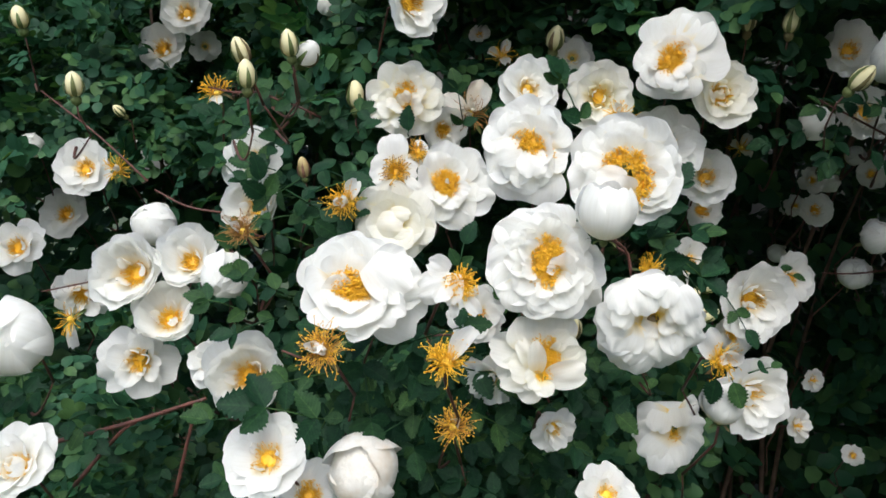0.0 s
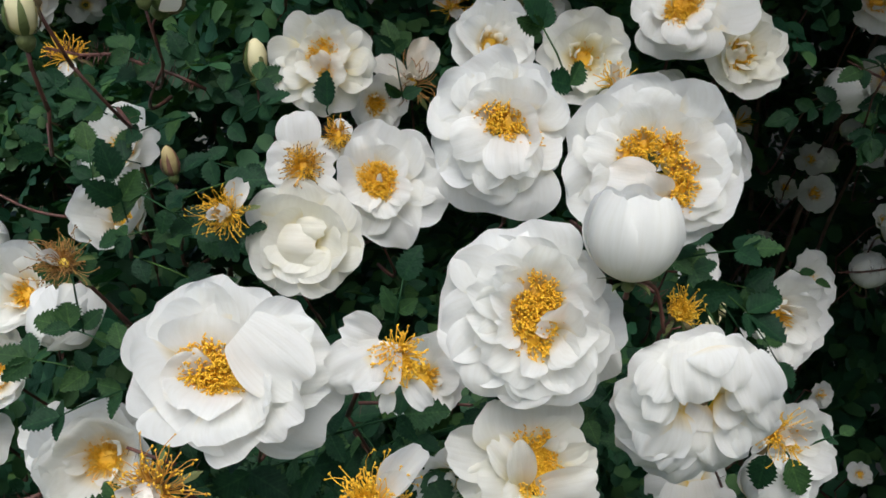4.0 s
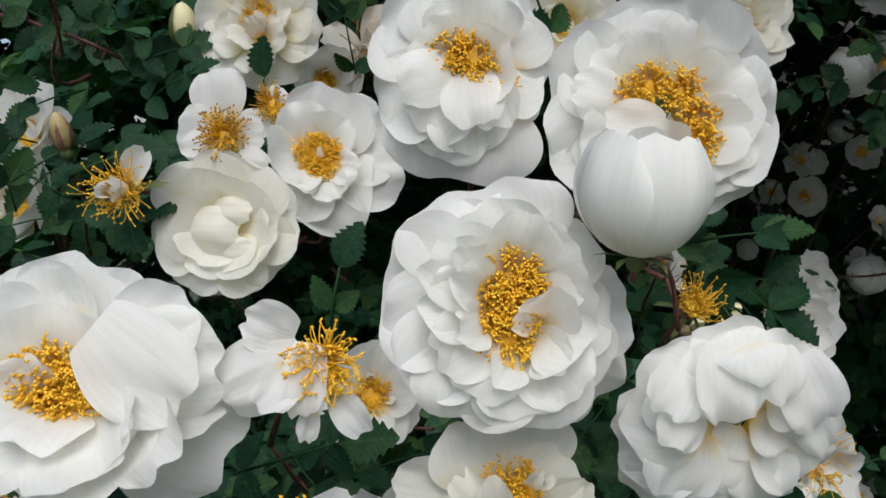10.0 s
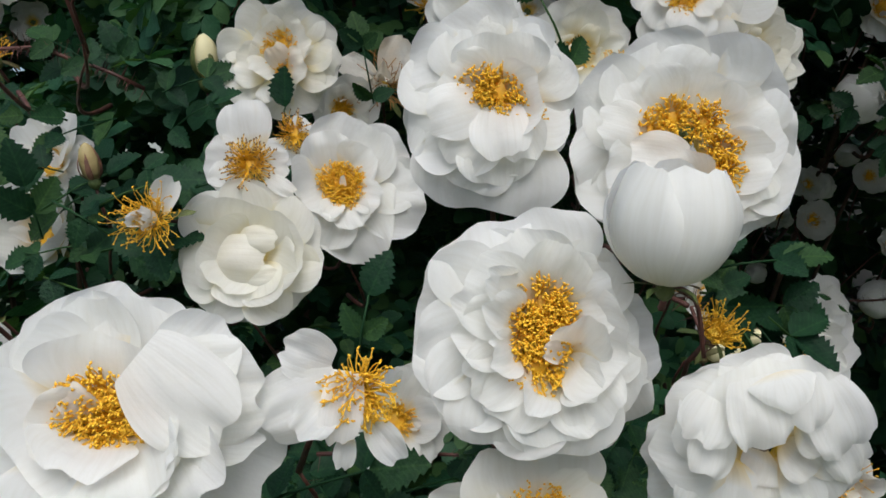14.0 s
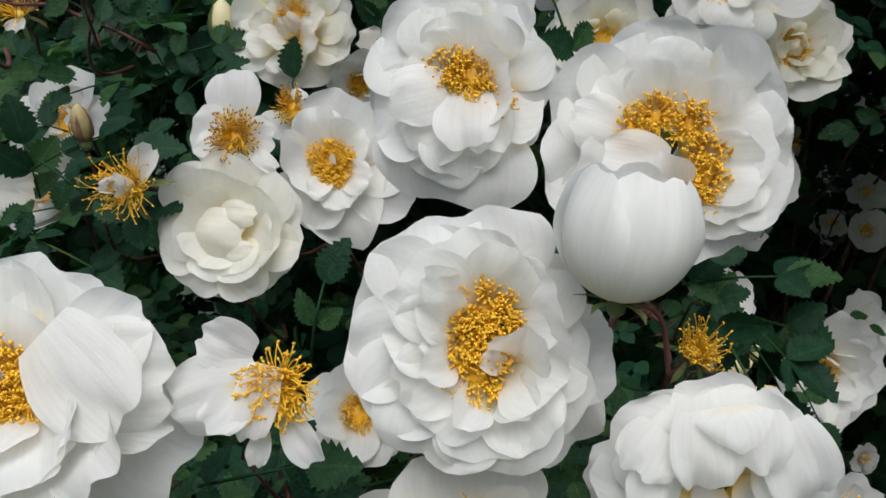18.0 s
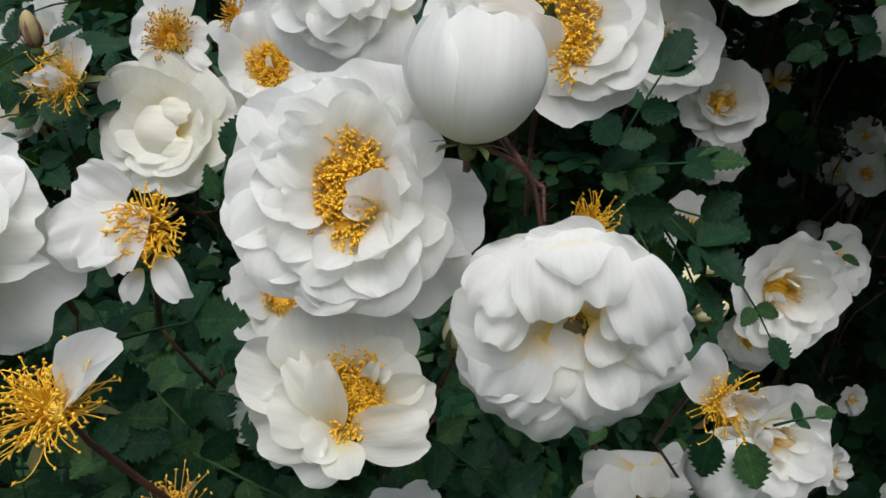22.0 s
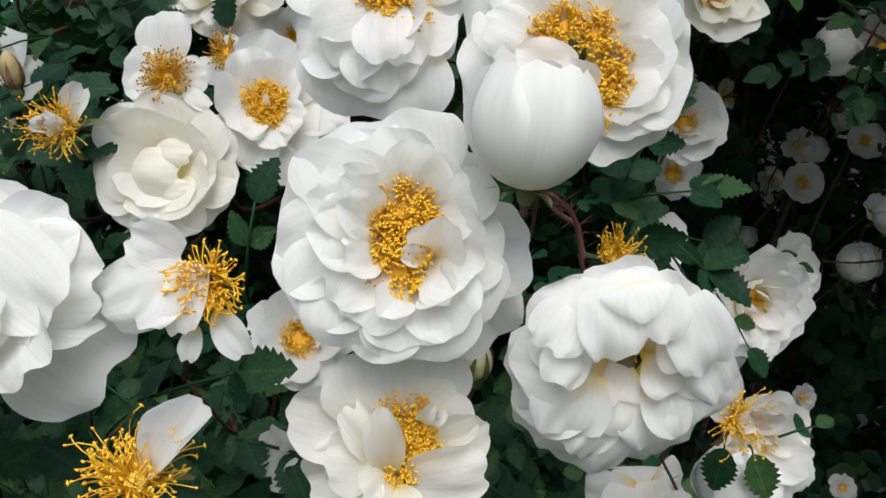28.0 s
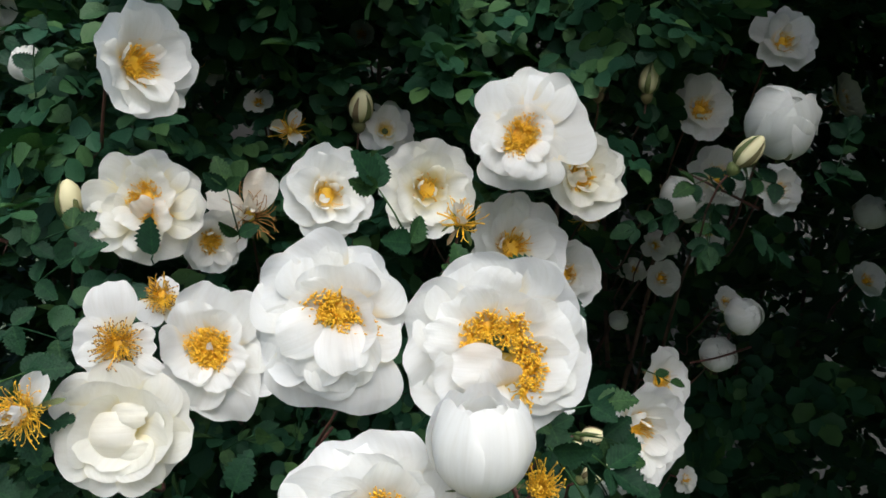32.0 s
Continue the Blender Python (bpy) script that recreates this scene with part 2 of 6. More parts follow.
def bow(a, b, sag, n=8):
    """Points from a to b along a bow that is pushed by the vector sag in the middle."""
    a, b, sag = Vector(a), Vector(b), Vector(sag)
    return [a.lerp(b, i / n) + sag * (4 * (i / n) * (1 - i / n)) for i in range(n + 1)]


def petal(name, length, width, e0, e1, cup, mat, rng, az=0.0, base=0.002, up=0.0, lip=0.0, wave=1.0, notch=0.08, n=9, m=8, twist=0.0, tint_from=0.0):
    """A petal: its midline leaves the plane of the flower at e0 degrees and ends at e1; cup bends its sides inwards."""
    s = np.linspace(0, 1, n + 1)
    fine = np.linspace(0, 1, 41)
    th = np.radians(e0 + (e1 - e0) * fine ** 0.9 - lip * np.clip((fine - 0.72) / 0.28, 0, 1) ** 1.5)
    r_line = np.concatenate([[0], np.cumsum(np.cos(th[1:]) / 40)])
    z_line = np.concatenate([[0], np.cumsum(np.sin(th[1:]) / 40)])
    u = np.linspace(-1, 1, m + 1)
    S, U = np.meshgrid(s, u, indexing="ij")
    skew, dent = rng.uniform(-0.12, 0.12), notch * rng.uniform(0.0, 1.1)
    reach = 1 - 0.21 * np.abs(U) ** 3.4 - dent * np.exp(-((U - skew) / 0.22) ** 2) + 0.025 * wave * np.sin(U * rng.uniform(5, 9) + rng.uniform(0, 6))
    reach *= 1 + 0.08 * skew * U * 4
    SS = S * reach
    wide = 0.5 * width * (0.12 + 0.88 * (1 - (1 - S) ** 2.3) ** 0.8) * (1 - 0.16 * S ** 4)
    lat = wide * U
    r0 = np.interp(SS, fine, r_line) * length + base
    z0 = np.interp(SS, fine, z_line) * length + up
    tt = np.interp(SS, fine, th)
    p1, p2, p3 = (rng.uniform(0, 6.28) for _ in range(3))
    off = cup * lat ** 2 / max(width, 1e-6) * 2.0
    off = off + wave * length * 0.050 * S ** 1.4 * np.sin(U * rng.uniform(2.0, 4.5) + p1)
    off = off + wave * length * 0.028 * S * np.sin(U * 6 + p2) * np.sin(S * 6 + p3)
    off = off + wave * length * 0.016 * S ** 4 * np.sin(U * rng.uniform(9, 14) + p2)
    off = off + twist * lat * S
    r1, z1 = r0 - np.sin(tt) * off, z0 + np.cos(tt) * off
    lat2 = lat * (1 - 0.25 * abs(cup) * np.abs(U) ** 2)
    ca, sa = math.cos(az), math.sin(az)
    X, Y = r1 * ca - lat2 * sa, r1 * sa + lat2 * ca
    verts = np.stack([X, Y, z1], -1).reshape(-1, 3)
    uvs = np.stack([(U + 1) / 2, tint_from + (1 - tint_from) * SS], -1).reshape(-1, 2)
    w = m + 1
    faces = [(i * w + j, i * w + j + 1, (i + 1) * w + j + 1, (i + 1) * w + j) for i in range(n) for j in range(m)]
    return mesh_of(name, verts, faces, mat, uvs)


def stamen_meshes(rng, count, ring, tall, spread, thick, far=False):
    """Filaments and anthers of one flower, in its own frame."""
    fil, ant = [], []
    for k in range(count):
        a, q = rng.uniform(0, 2 * math.pi), rng.random() ** 0.5
        lean = radians(spread) * q * rng.uniform(0.7, 1.15)
        d = Vector((math.cos(a) * math.sin(lean), math.sin(a) * math.sin(lean), math.cos(lean)))
        foot = Vector((math.cos(a), math.sin(a), 0)) * ring * (0.25 + 0.5 * q)
        ln = tall * rng.uniform(0.55, 1.18)
        bend = Vector((rng.uniform(-1, 1), rng.uniform(-1, 1), rng.uniform(-0.4, 0.6))) * ln * 0.20
        pts = bow(foot, foot + d * ln, bend, 5 if not far else 2)
        fil.append(tube(pts, [thick] * len(pts), 3))
        tip = pts[-1]
        side = Vector((rng.uniform(-1, 1), rng.uniform(-1, 1), rng.uniform(-0.5, 1))).normalized()
        rr, hh = 0.00028 + thick * 0.3, 0.00058 + thick * 0.4
        o = side.orthogonal().normalized()
        p = side.cross(o)
        v = [tip + side * hh, tip - side * hh] + [tip + rr * (math.cos(w) * o + math.sin(w) * p) for w in (0, 1.57, 3.14, 4.71)]
        ant.append((v, [(0, 2, 3), (0, 3, 4), (0, 4, 5), (0, 5, 2), (1, 3, 2), (1, 4, 3), (1, 5, 4), (1, 2, 5)]))
    return joined(fil), joined(ant)


def dome(rx, rz, z0, rings=4, sides=8):
    verts, faces = [(0, 0, z0 + rz)], []
    for i in range(1, rings + 1):
        w = 0.5 * math.pi * i / rings
        for k in range(sides):
            a = 2 * math.pi * k / sides
            verts.append((rx * math.sin(w) * math.cos(a), rx * math.sin(w) * math.sin(a), z0 + rz * math.cos(w)))
    for k in range(sides):
        faces.append((0, 1 + k, 1 + (k + 1) % sides))
    for i in range(rings - 1):
        for k in range(sides):
            k2 = (k + 1) % sides
            faces.append((1 + i * sides + k, 1 + (i + 1) * sides + k, 1 + (i + 1) * sides + k2, 1 + i * sides + k2))
    return verts, faces


def lathe(profile, sides, groove=0.0, turns=0.0):
    """A body of revolution from (radius, height) pairs; groove presses a spiral seam into it."""
    verts, faces = [], []
    for i, (r, z) in enumerate(profile):
        for k in range(sides):
            a = 2 * math.pi * k / sides
            q = r * (1 - groove * max(0.0, math.sin(1.5 * a + turns * z)) ** 3)
            verts.append((q * math.cos(a), q * math.sin(a), z))
    for i in range(len(profile) - 1):
        for k in range(sides):
            k2 = (k + 1) % sides
            faces.append((i * sides + k, i * sides + k2, (i + 1) * sides + k2, (i + 1) * sides + k))
    faces.append(tuple(range(sides))[::-1])
    faces.append(tuple((len(profile) - 1) * sides + k for k in range(sides)))
    return verts, faces


def facing(c, yaw, pitch):
    """A flower's frame: it looks along +z of the frame; yaw 0 looks towards -y, positive yaw to +x, positive pitch upwards."""
    y, p = radians(yaw), radians(pitch)
    f = Vector((math.sin(y) * math.cos(p), -math.cos(y) * math.cos(p), math.sin(p)))
    x = Vector((0, 0, 1)).cross(f).normalized()
    return Matrix.Translation(c) @ Matrix((x, f.cross(x), f)).transposed().to_4x4()


BLOOMS = []   # centre and radius of each flower, to keep the foliage behind it
TIPS = []     # where each flower's stalk ends in the bush
KINDS = {     # whorls: petals, length, width, first and last elevation, cup
    "open": [(6, 1.0, 1.38, 22, 24, 0.3), (4, 0.84, 1.25, 34, 44, 0.35), (3, 0.5, 0.6, 58, 95, 0.5)],
    "double": [(6, 1.0, 1.4, 22, 26, 0.3), (5, 0.86, 1.2, 36, 52, 0.4), (4, 0.62, 0.85, 50, 92, 0.5), (2, 0.45, 0.6, 62, 115, 0.6)],
    "rosette": [(6, 1.0, 1.36, 24, 30, 0.3), (5, 0.88, 1.15, 38, 58, 0.4), (5, 0.66, 0.8, 54, 92, 0.6), (4, 0.55, 0.7, 62, 135, 0.7)],
    "cup": [(6, 1.0, 1.35, 18, 78, 0.45), (5, 0.92, 1.15, 26, 84, 0.5), (3, 0.55, 0.6, 56, 100, 0.6)],
    "globe": [(5, 1.0, 0.86, 2, 158, 0.55), (5, 0.97, 0.84, 10, 166, 0.55), (4, 0.92, 0.80, 16, 178, 0.55), (3, 0.8, 0.8, 24, 190, 0.5)],
    "loose": [(5, 1.0, 1.3, 22, 4, 0.25), (4, 0.86, 1.15, 36, 50, 0.4), (4, 0.62, 0.7, 56, 96, 0.6)],
}
HIGH = {"open": 0.08, "double": 0.10, "rosette": 0.12, "cup": 0.26, "globe": 0.46, "loose": 0.08}
CLAW = (0.10, 0.15, 0.24, 0.18)


def stalk(root, rng, frame_m, length, thick, hip):
    """The pedicel with the swollen hip under the flower; it bends down into the bush."""
    inv = frame_m.inverted().to_3x3()
    drop = inv @ Vector((rng.uniform(-0.012, 0.012), 0.030, -0.030)) * (length / 0.045)
    a, b = Vector((0, 0, -hip * 1.6)), Vector((0, 0, -hip * 1.6 - length * 0.35)) + drop
    pts = [a, a + Vector((0, 0, -length * 0.3)), a.lerp(b, 0.65) + Vector((0, 0, -length * 0.12)), b]
    v, f = tube(pts, [thick, thick * 0.9, thick * 0.95, thick * 1.1], 5)
    part("pedicel", mesh_of("pedicel", v, f, TWIG), root)
    v, f = lathe([(hip * 0.25, -hip * 1.8), (hip * 0.8, -hip * 1.3), (hip, -hip * 0.6), (hip * 0.75, 0.0), (hip * 0.5, hip * 0.15)], 8)
    part("hip", mesh_of("hip", v, f, SEPAL), root, "small green hip under the flower")
    if length > 0.01:
        TIPS.append(frame_m @ b)


def blossom(kind, c, d, yaw=0, pitch=15, seed=1, label="", petals=(), stamens=60, mat=None, spin=None, ring=0.13, tall=0.15, spread=56, sepals=5, heart=0, claw=0.26, stem=0.045):
    """A rose flower: every petal, sepal, the stamens and the stalk are parts. petals: (azimuth, length, width, e0, e1, cup, up) as shares of the flower's half width, and for a folded one where it starts."""
    rng = random.Random(seed * 7919 + 13)
    mat = mat or PETAL
    frame_m = facing(c, yaw, pitch)
    half = d / 2
    lift = HIGH.get(kind, 0.12) * d
    frame_m = frame_m @ Matrix.Translation((0, 0, -lift))
    root = tagged(new("rose_blossom"), label, "rose blossom", "blossoms on the rose bush")
    root.empty_display_size = 0.01
    root.matrix_world = frame_m
    near = d / max(c[1] - 0.2, 0.05) > 0.13
    n, m = (12, 11) if near else (7, 7)
    far = c[1] > 0.7
    start = rng.uniform(0, 2 * math.pi) if spin is None else radians(spin)
    if not petals:
        for w, (count, ln, wd, e0, e1, cup) in enumerate(KINDS[kind]):
            fine = np.radians(np.linspace(e0, e1, 20))
            k0 = KINDS[kind][0]
            unit = max(np.cumsum(np.cos(np.radians(np.linspace(k0[3], k0[4], 20)))) / 20) + 0.06
            for k in range(count):
                az = start + 2 * math.pi * (k + 0.5 * (w % 2)) / count + rng.uniform(-0.22, 0.22)
                L = half / unit * ln * rng.uniform(0.9, 1.06)
                me = petal("petal", L, L * wd * rng.uniform(0.9, 1.08), e0 + rng.uniform(-7, 7), e1 + rng.uniform(-12, 12), cup * rng.uniform(0.7, 1.3), mat, rng, az,
                           base=half * (CLAW[w] if kind != "globe" else 0.05), up=half * 0.02 * w, lip=rng.uniform(0, 26) if kind != "globe" else 0, wave=rng.uniform(0.7, 1.5) if kind != "globe" else 0.5, n=n, m=m)
                part("petal", me, root)
    for az, ln, wd, e0, e1, cup, up, *at in petals:
        me = petal("petal", half * ln, half * wd, e0, e1, cup, mat, rng, radians(az), base=0.0 if at else half * (0.10 if e0 < 45 else claw), up=half * up,
                   lip=rng.uniform(0, 16), wave=rng.uniform(1.2, 2.0) if at else rng.uniform(0.7, 1.2), n=14, m=12, notch=0.05, tint_from=(0.08 if mat is PETAL_CREAM else 0.24) if at else 0.0)
        ob = part("petal", me, root)
        if at:
            ob.location = (half * at[0], half * at[1], 0)
    for k in range(heart):
        L = half * rng.uniform(0.36, 0.6)
        me = petal("petal", L, L * rng.uniform(0.9, 1.4), rng.uniform(58, 74), rng.uniform(105, 165), rng.uniform(0.4, 0.9), mat, rng, start + 2.4 * k, base=half * rng.uniform(0.3, 1.0) * claw, up=half * 0.04, wave=1.4, n=8, m=8)
        part("petal", me, root)
    if stamens:
        stamens = int(stamens * (2.8 if c[1] < 0.5 else 1.5))
        thick = 0.00013 if c[1] < 0.5 else 0.00028
        (fv, ff), (av, af) = stamen_meshes(rng, stamens, half * 2 * ring, half * 2 * tall, spread, thick, far)
        tagged(part("stamen_tuft", mesh_of("stamen_tuft", fv, ff, FILAMENT), root, "bunch of golden yellow stamens"), kind="stuff")
        tagged(part("anther_tuft", mesh_of("anther_tuft", av, af, ANTHER), root, "golden orange anthers"), kind="stuff")
        v, f = dome(half * 0.07, half * 0.08, 0.0)
        part("pistil", mesh_of("pistil", v, f, PISTIL), root, "yellow pistil head")
        v, f = dome(half * ring * 1.5, half * 0.05, half * 0.03, 4, 12)
        part("receptacle", mesh_of("receptacle", v, f, FILAMENT), root, "golden disc under the stamens")
    for k in range(sepals):
        az = start + 2 * math.pi * (k + 0.3) / 5
        me = petal("sepal", half * 0.62, half * 0.16, 15, -25, 0.3, SEPAL, rng, az, base=0.0012, up=-half * 0.05, n=4, m=2, notch=0)
        part("sepal", me, root)
    stalk(root, rng, frame_m, stem, 0.0009, min(0.0042, half * 0.16))
    BLOOMS.append((*c, half))
    return root


def spent(c, d, yaw=0, pitch=20, seed=1, label="", petals=(), stamens=42, dry=False, withered=0, spread=78, dark=False, amber=False):
    """A flower that has dropped its petals: a burst of stamens over narrow sepals."""
    rng = random.Random(seed * 104729 + 5)
    frame_m = facing(c, yaw, pitch)
    half = d / 2
    root = tagged(new("spent_blossom"), label, "spent blossom", "blossoms on the rose bush")
    root.empty_display_size = 0.01
    root.matrix_world = frame_m
    thread, tip = (DRY_FILAMENT, DRY_ANTHER) if dry else (AMBER if amber else FILAMENT, DRY_ANTHER if dark else ANTHER)
    if c[1] < 0.48:
        for k in range(stamens):
            (fv, ff), (av, af) = stamen_meshes(rng, 1, half * 0.30, half * 0.95, spread, 0.00013)
            me = mesh_of("stamen", fv + av, ff + [tuple(i + len(fv) for i in q) for q in af], thread)
            me.materials.append(tip)
            me.polygons.foreach_set("material_index", [0] * len(ff) + [1] * len(af))
            part("stamen", me, root)
        (fv, ff), (av, af) = stamen_meshes(rng, 110, half * 0.34, half * 0.62, spread * 0.85, 0.00013)
        me = mesh_of("stamen_tuft", fv + av, ff + [tuple(i + len(fv) for i in q) for q in af], thread)
        me.materials.append(tip)
        me.polygons.foreach_set("material_index", [0] * len(ff) + [1] * len(af))
        tagged(part("stamen_tuft", me, root, "short inner stamens"), kind="stuff")
    else:
        (fv, ff), (av, af) = stamen_meshes(rng, stamens, half * 0.30, half * 0.95, spread, 0.00025)
        tagged(part("stamen_tuft", mesh_of("stamen_tuft", fv, ff, thread), root, "spread golden stamens"), kind="stuff")
        tagged(part("anther_tuft", mesh_of("anther_tuft", av, af, tip), root), kind="stuff")
    v, f = dome(half * 0.2, half * 0.2, 0.0)
    part("pistil", mesh_of("pistil", v, f, PISTIL), root, "yellow pistil head")
    for k in range(5):
        az = 2 * math.pi * (k + rng.uniform(0, 0.5)) / 5
        part("sepal", petal("sepal", half * 0.95, half * 0.22, rng.uniform(-30, 0), rng.uniform(-80, -40), 0.3, SEPAL, rng, az, base=half * 0.15, up=-half * 0.12, n=5, m=2, notch=0), root)
    for az, ln, wd, e0, e1, cup, up in petals:
        part("petal", petal("petal", half * ln, half * wd, e0, e1, cup, DRY_PETAL if dry else PETAL, rng, radians(az), base=half * 0.12, up=half * up, wave=2.0, n=9, m=8), root)
    for k in range(withered):
        part("petal", petal("petal", half * rng.uniform(0.7, 1.0), half * rng.uniform(0.5, 0.8), rng.uniform(40, 80), rng.uniform(60, 150), rng.uniform(0.3, 0.9), DRY_PETAL, rng, rng.uniform(0, 6.28),
                            base=half * 0.12, wave=2.6, n=7, m=6), root, "shrivelled petal")
    stalk(root, rng, frame_m, 0.040, 0.0009, min(0.0042, half * 0.30))
    BLOOMS.append((*c, half * 0.9))
    return root


def bud(c, length, yaw=0, pitch=70, seed=1, label="", mat=None, opened=0.0):
    """A bud: an egg of rolled petals in narrow sepals."""
    rng = random.Random(seed * 31337 + 3)
    frame_m = facing(c, yaw, pitch) @ Matrix.Translation((0, 0, -length * 0.45))
    root = tagged(new("rose_bud"), label, "rose bud", "buds on the rose bush")
    root.empty_display_size = 0.005
    root.matrix_world = frame_m
    w = length * (0.29 if mat is STRIPED else 0.34 + 0.08 * opened)
    v, f = lathe([(w * 0.50, 0), (w * 0.88, length * 0.16), (w, length * 0.36), (w * 0.93, length * 0.60), (w * 0.66, length * 0.82), (w * 0.30, length * 0.95), (w * 0.03, length)], 14, 0.16, 9 / length * 0.5)
    uv = [(0.5, 0.25 + 0.75 * p[2] / length) for p in v]
    part("rolled_petals", mesh_of("rolled_petals", v, f, mat or CREAM, uv), root, "tightly rolled cream petals")
    rows = ((0.0, 0.50), (0.16, 0.88), (0.36, 1.0), (0.60, 0.93), (0.82, 0.66), (0.95, 0.30))
    for k in range(5):
        az, tall = 2 * math.pi * (k + rng.uniform(0, 0.25)) / 5, rng.uniform(0.80, 1.06)
        sv = []
        for i, (h, r) in enumerate(rows):
            u = i / 5
            r = w * r * (1.05 + 0.5 * opened * u * u) + 0.0001
            a = 0.34 * (1 - u) ** 0.8 + 0.02
            tip = 0.15 * length * max(0.0, u - 0.8) * rng.uniform(0, 3)
            sv += [((r + o + tip) * math.cos(az + e), (r + o + tip) * math.sin(az + e), length * h * tall) for e, o in ((-a, 0.0), (0.0, 0.00025), (a, 0.0))]
        sf = [(3 * i + j, 3 * i + j + 1, 3 * i + j + 4, 3 * i + j + 3) for i in range(5) for j in range(2)]
        part("sepal", mesh_of("sepal", sv, sf, DRIED if mat is STRIPED else SEPAL), root)
    stalk(root, rng, frame_m, length * 1.2, 0.0007, w * 0.62)
    BLOOMS.append((*c, length * 0.45))
    return root


class ShapedBlossom:
    """A rose flower laid petal by petal. Places are shares of its half width: x to its right, y up, z out of its face."""

    def __init__(self, c, half, turn, seed, label, mat):
        self.rng, self.half, self.mat = random.Random(seed * 7919 + 13), half, mat
        frame_m = facing(c, turn[0], turn[1]) @ pose(0, 0, 0, 0, 0, turn[2])
        self.root = tagged(new("rose_blossom"), label, "rose blossom", "blossoms on the rose bush")
        self.root.empty_display_size = 0.01
        self.root.matrix_world = frame_m
        for k in range(5):
            me = petal("sepal", half * 0.62, half * 0.16, 15, -25, 0.3, SEPAL, self.rng, 2 * math.pi * (k + 0.3) / 5, base=0.0012, up=-half * 0.3, n=4, m=2, notch=0)
            part("sepal", me, self.root)
        stalk(self.root, self.rng, frame_m, 0.045, 0.0009, min(0.0042, half * 0.16))
        BLOOMS.append((*c, half))

    def petal(self, foot_at, tip_at, width, bulge, cup, foot=0.14, tint=0.0, point=0.0, wave=1.0):
        """One petal from its foot to the middle of its rim; bulge bows its midline, cup bends its sides out of the face."""
        rng, n, m = self.rng, 16, 14
        b, t = Vector(foot_at) * self.half, Vector(tip_at) * self.half
        d, width = t - b, width * self.half
        long = d.length
        a = d / long
        side = Vector((0, 0, 1)).cross(a).normalized()
        up = a.cross(side)
        S, U = np.meshgrid(np.linspace(0, 1, n + 1), np.linspace(-1, 1, m + 1), indexing="ij")
        skew, dent = rng.uniform(-0.4, 0.4), 0.05 * rng.uniform(0.0, 1.4)
        reach = 1 - 0.20 * np.abs(U) ** 3.4 - dent * np.exp(-((U - skew) / 0.2) ** 2) - point * np.abs(U) ** 1.3
        reach = reach + 0.018 * wave * np.sin(U * rng.uniform(5, 10) + rng.uniform(0, 6))
        SS = S * reach
        lat = 0.5 * width * (foot + (1 - foot) * (1 - (1 - S) ** 2.3) ** 0.8) * (1 - 0.16 * S ** 4) * U
        p1, p2, p3, p4 = (rng.uniform(0, 6.28) for _ in range(4))
        off = bulge * long * 4 * SS * (1 - SS) + cup * lat ** 2 / width * 2
        off = off - rng.uniform(0.0, 0.10) * long * np.clip((SS - 0.72) / 0.28, 0, 1) ** 1.6
        scale = min(long, width)
        off = off + wave * scale * (0.045 * S ** 1.4 * np.sin(U * rng.uniform(2.0, 4.5) + p1) + 0.026 * S * np.sin(U * 6 + p2) * np.sin(S * 6 + p3))
        off = off + wave * scale * (0.016 * S ** 4 * np.sin(U * rng.uniform(9, 14) + p2) + 0.012 * np.sin(U * 11 + 2.5 * S + p4) * S * (1 - 0.6 * S))
        v = np.array(b) + SS[..., None] * np.array(d) + lat[..., None] * np.array(side) + off[..., None] * np.array(up)
        uv = np.stack([(U + 1) / 2, tint + (1 - tint) * SS], -1)
        w = m + 1
        faces = [(i * w + j, i * w + j + 1, (i + 1) * w + j + 1, (i + 1) * w + j) for i in range(n) for j in range(m)]
        part("petal", mesh_of("petal", v.reshape(-1, 3), faces, self.mat, uv.reshape(-1, 2)), self.root)

    def tuft(self, at, radius, count, tall=0.145, dark=False):
        """A bunch of stamens that stands on the flower's disc."""
        h = self.half
        (fv, ff), (av, af) = stamen_meshes(self.rng, int(count * (4.4 if tall < 0.3 else 2.6)), h * radius * 1.35, h * tall, 52 if tall < 0.3 else 76, 0.00017)
        spot = Vector(at) * h
        for name, v, f, mat, label in (("stamen_tuft", fv, ff, FILAMENT, "bunch of golden yellow stamens"), ("anther_tuft", av, af, DRY_ANTHER if dark else ANTHER, "dark brown anthers" if dark else "golden orange anthers")):
            ob = tagged(part(name, mesh_of(name, v, f, mat), self.root, label), kind="stuff")
            ob.location = spot
        v, f = dome(h * radius * 0.8, h * 0.05, -h * 0.03, 4, 10)
        part("receptacle", mesh_of("receptacle", v, f, FILAMENT), self.root, "golden disc under the stamens").location = spot


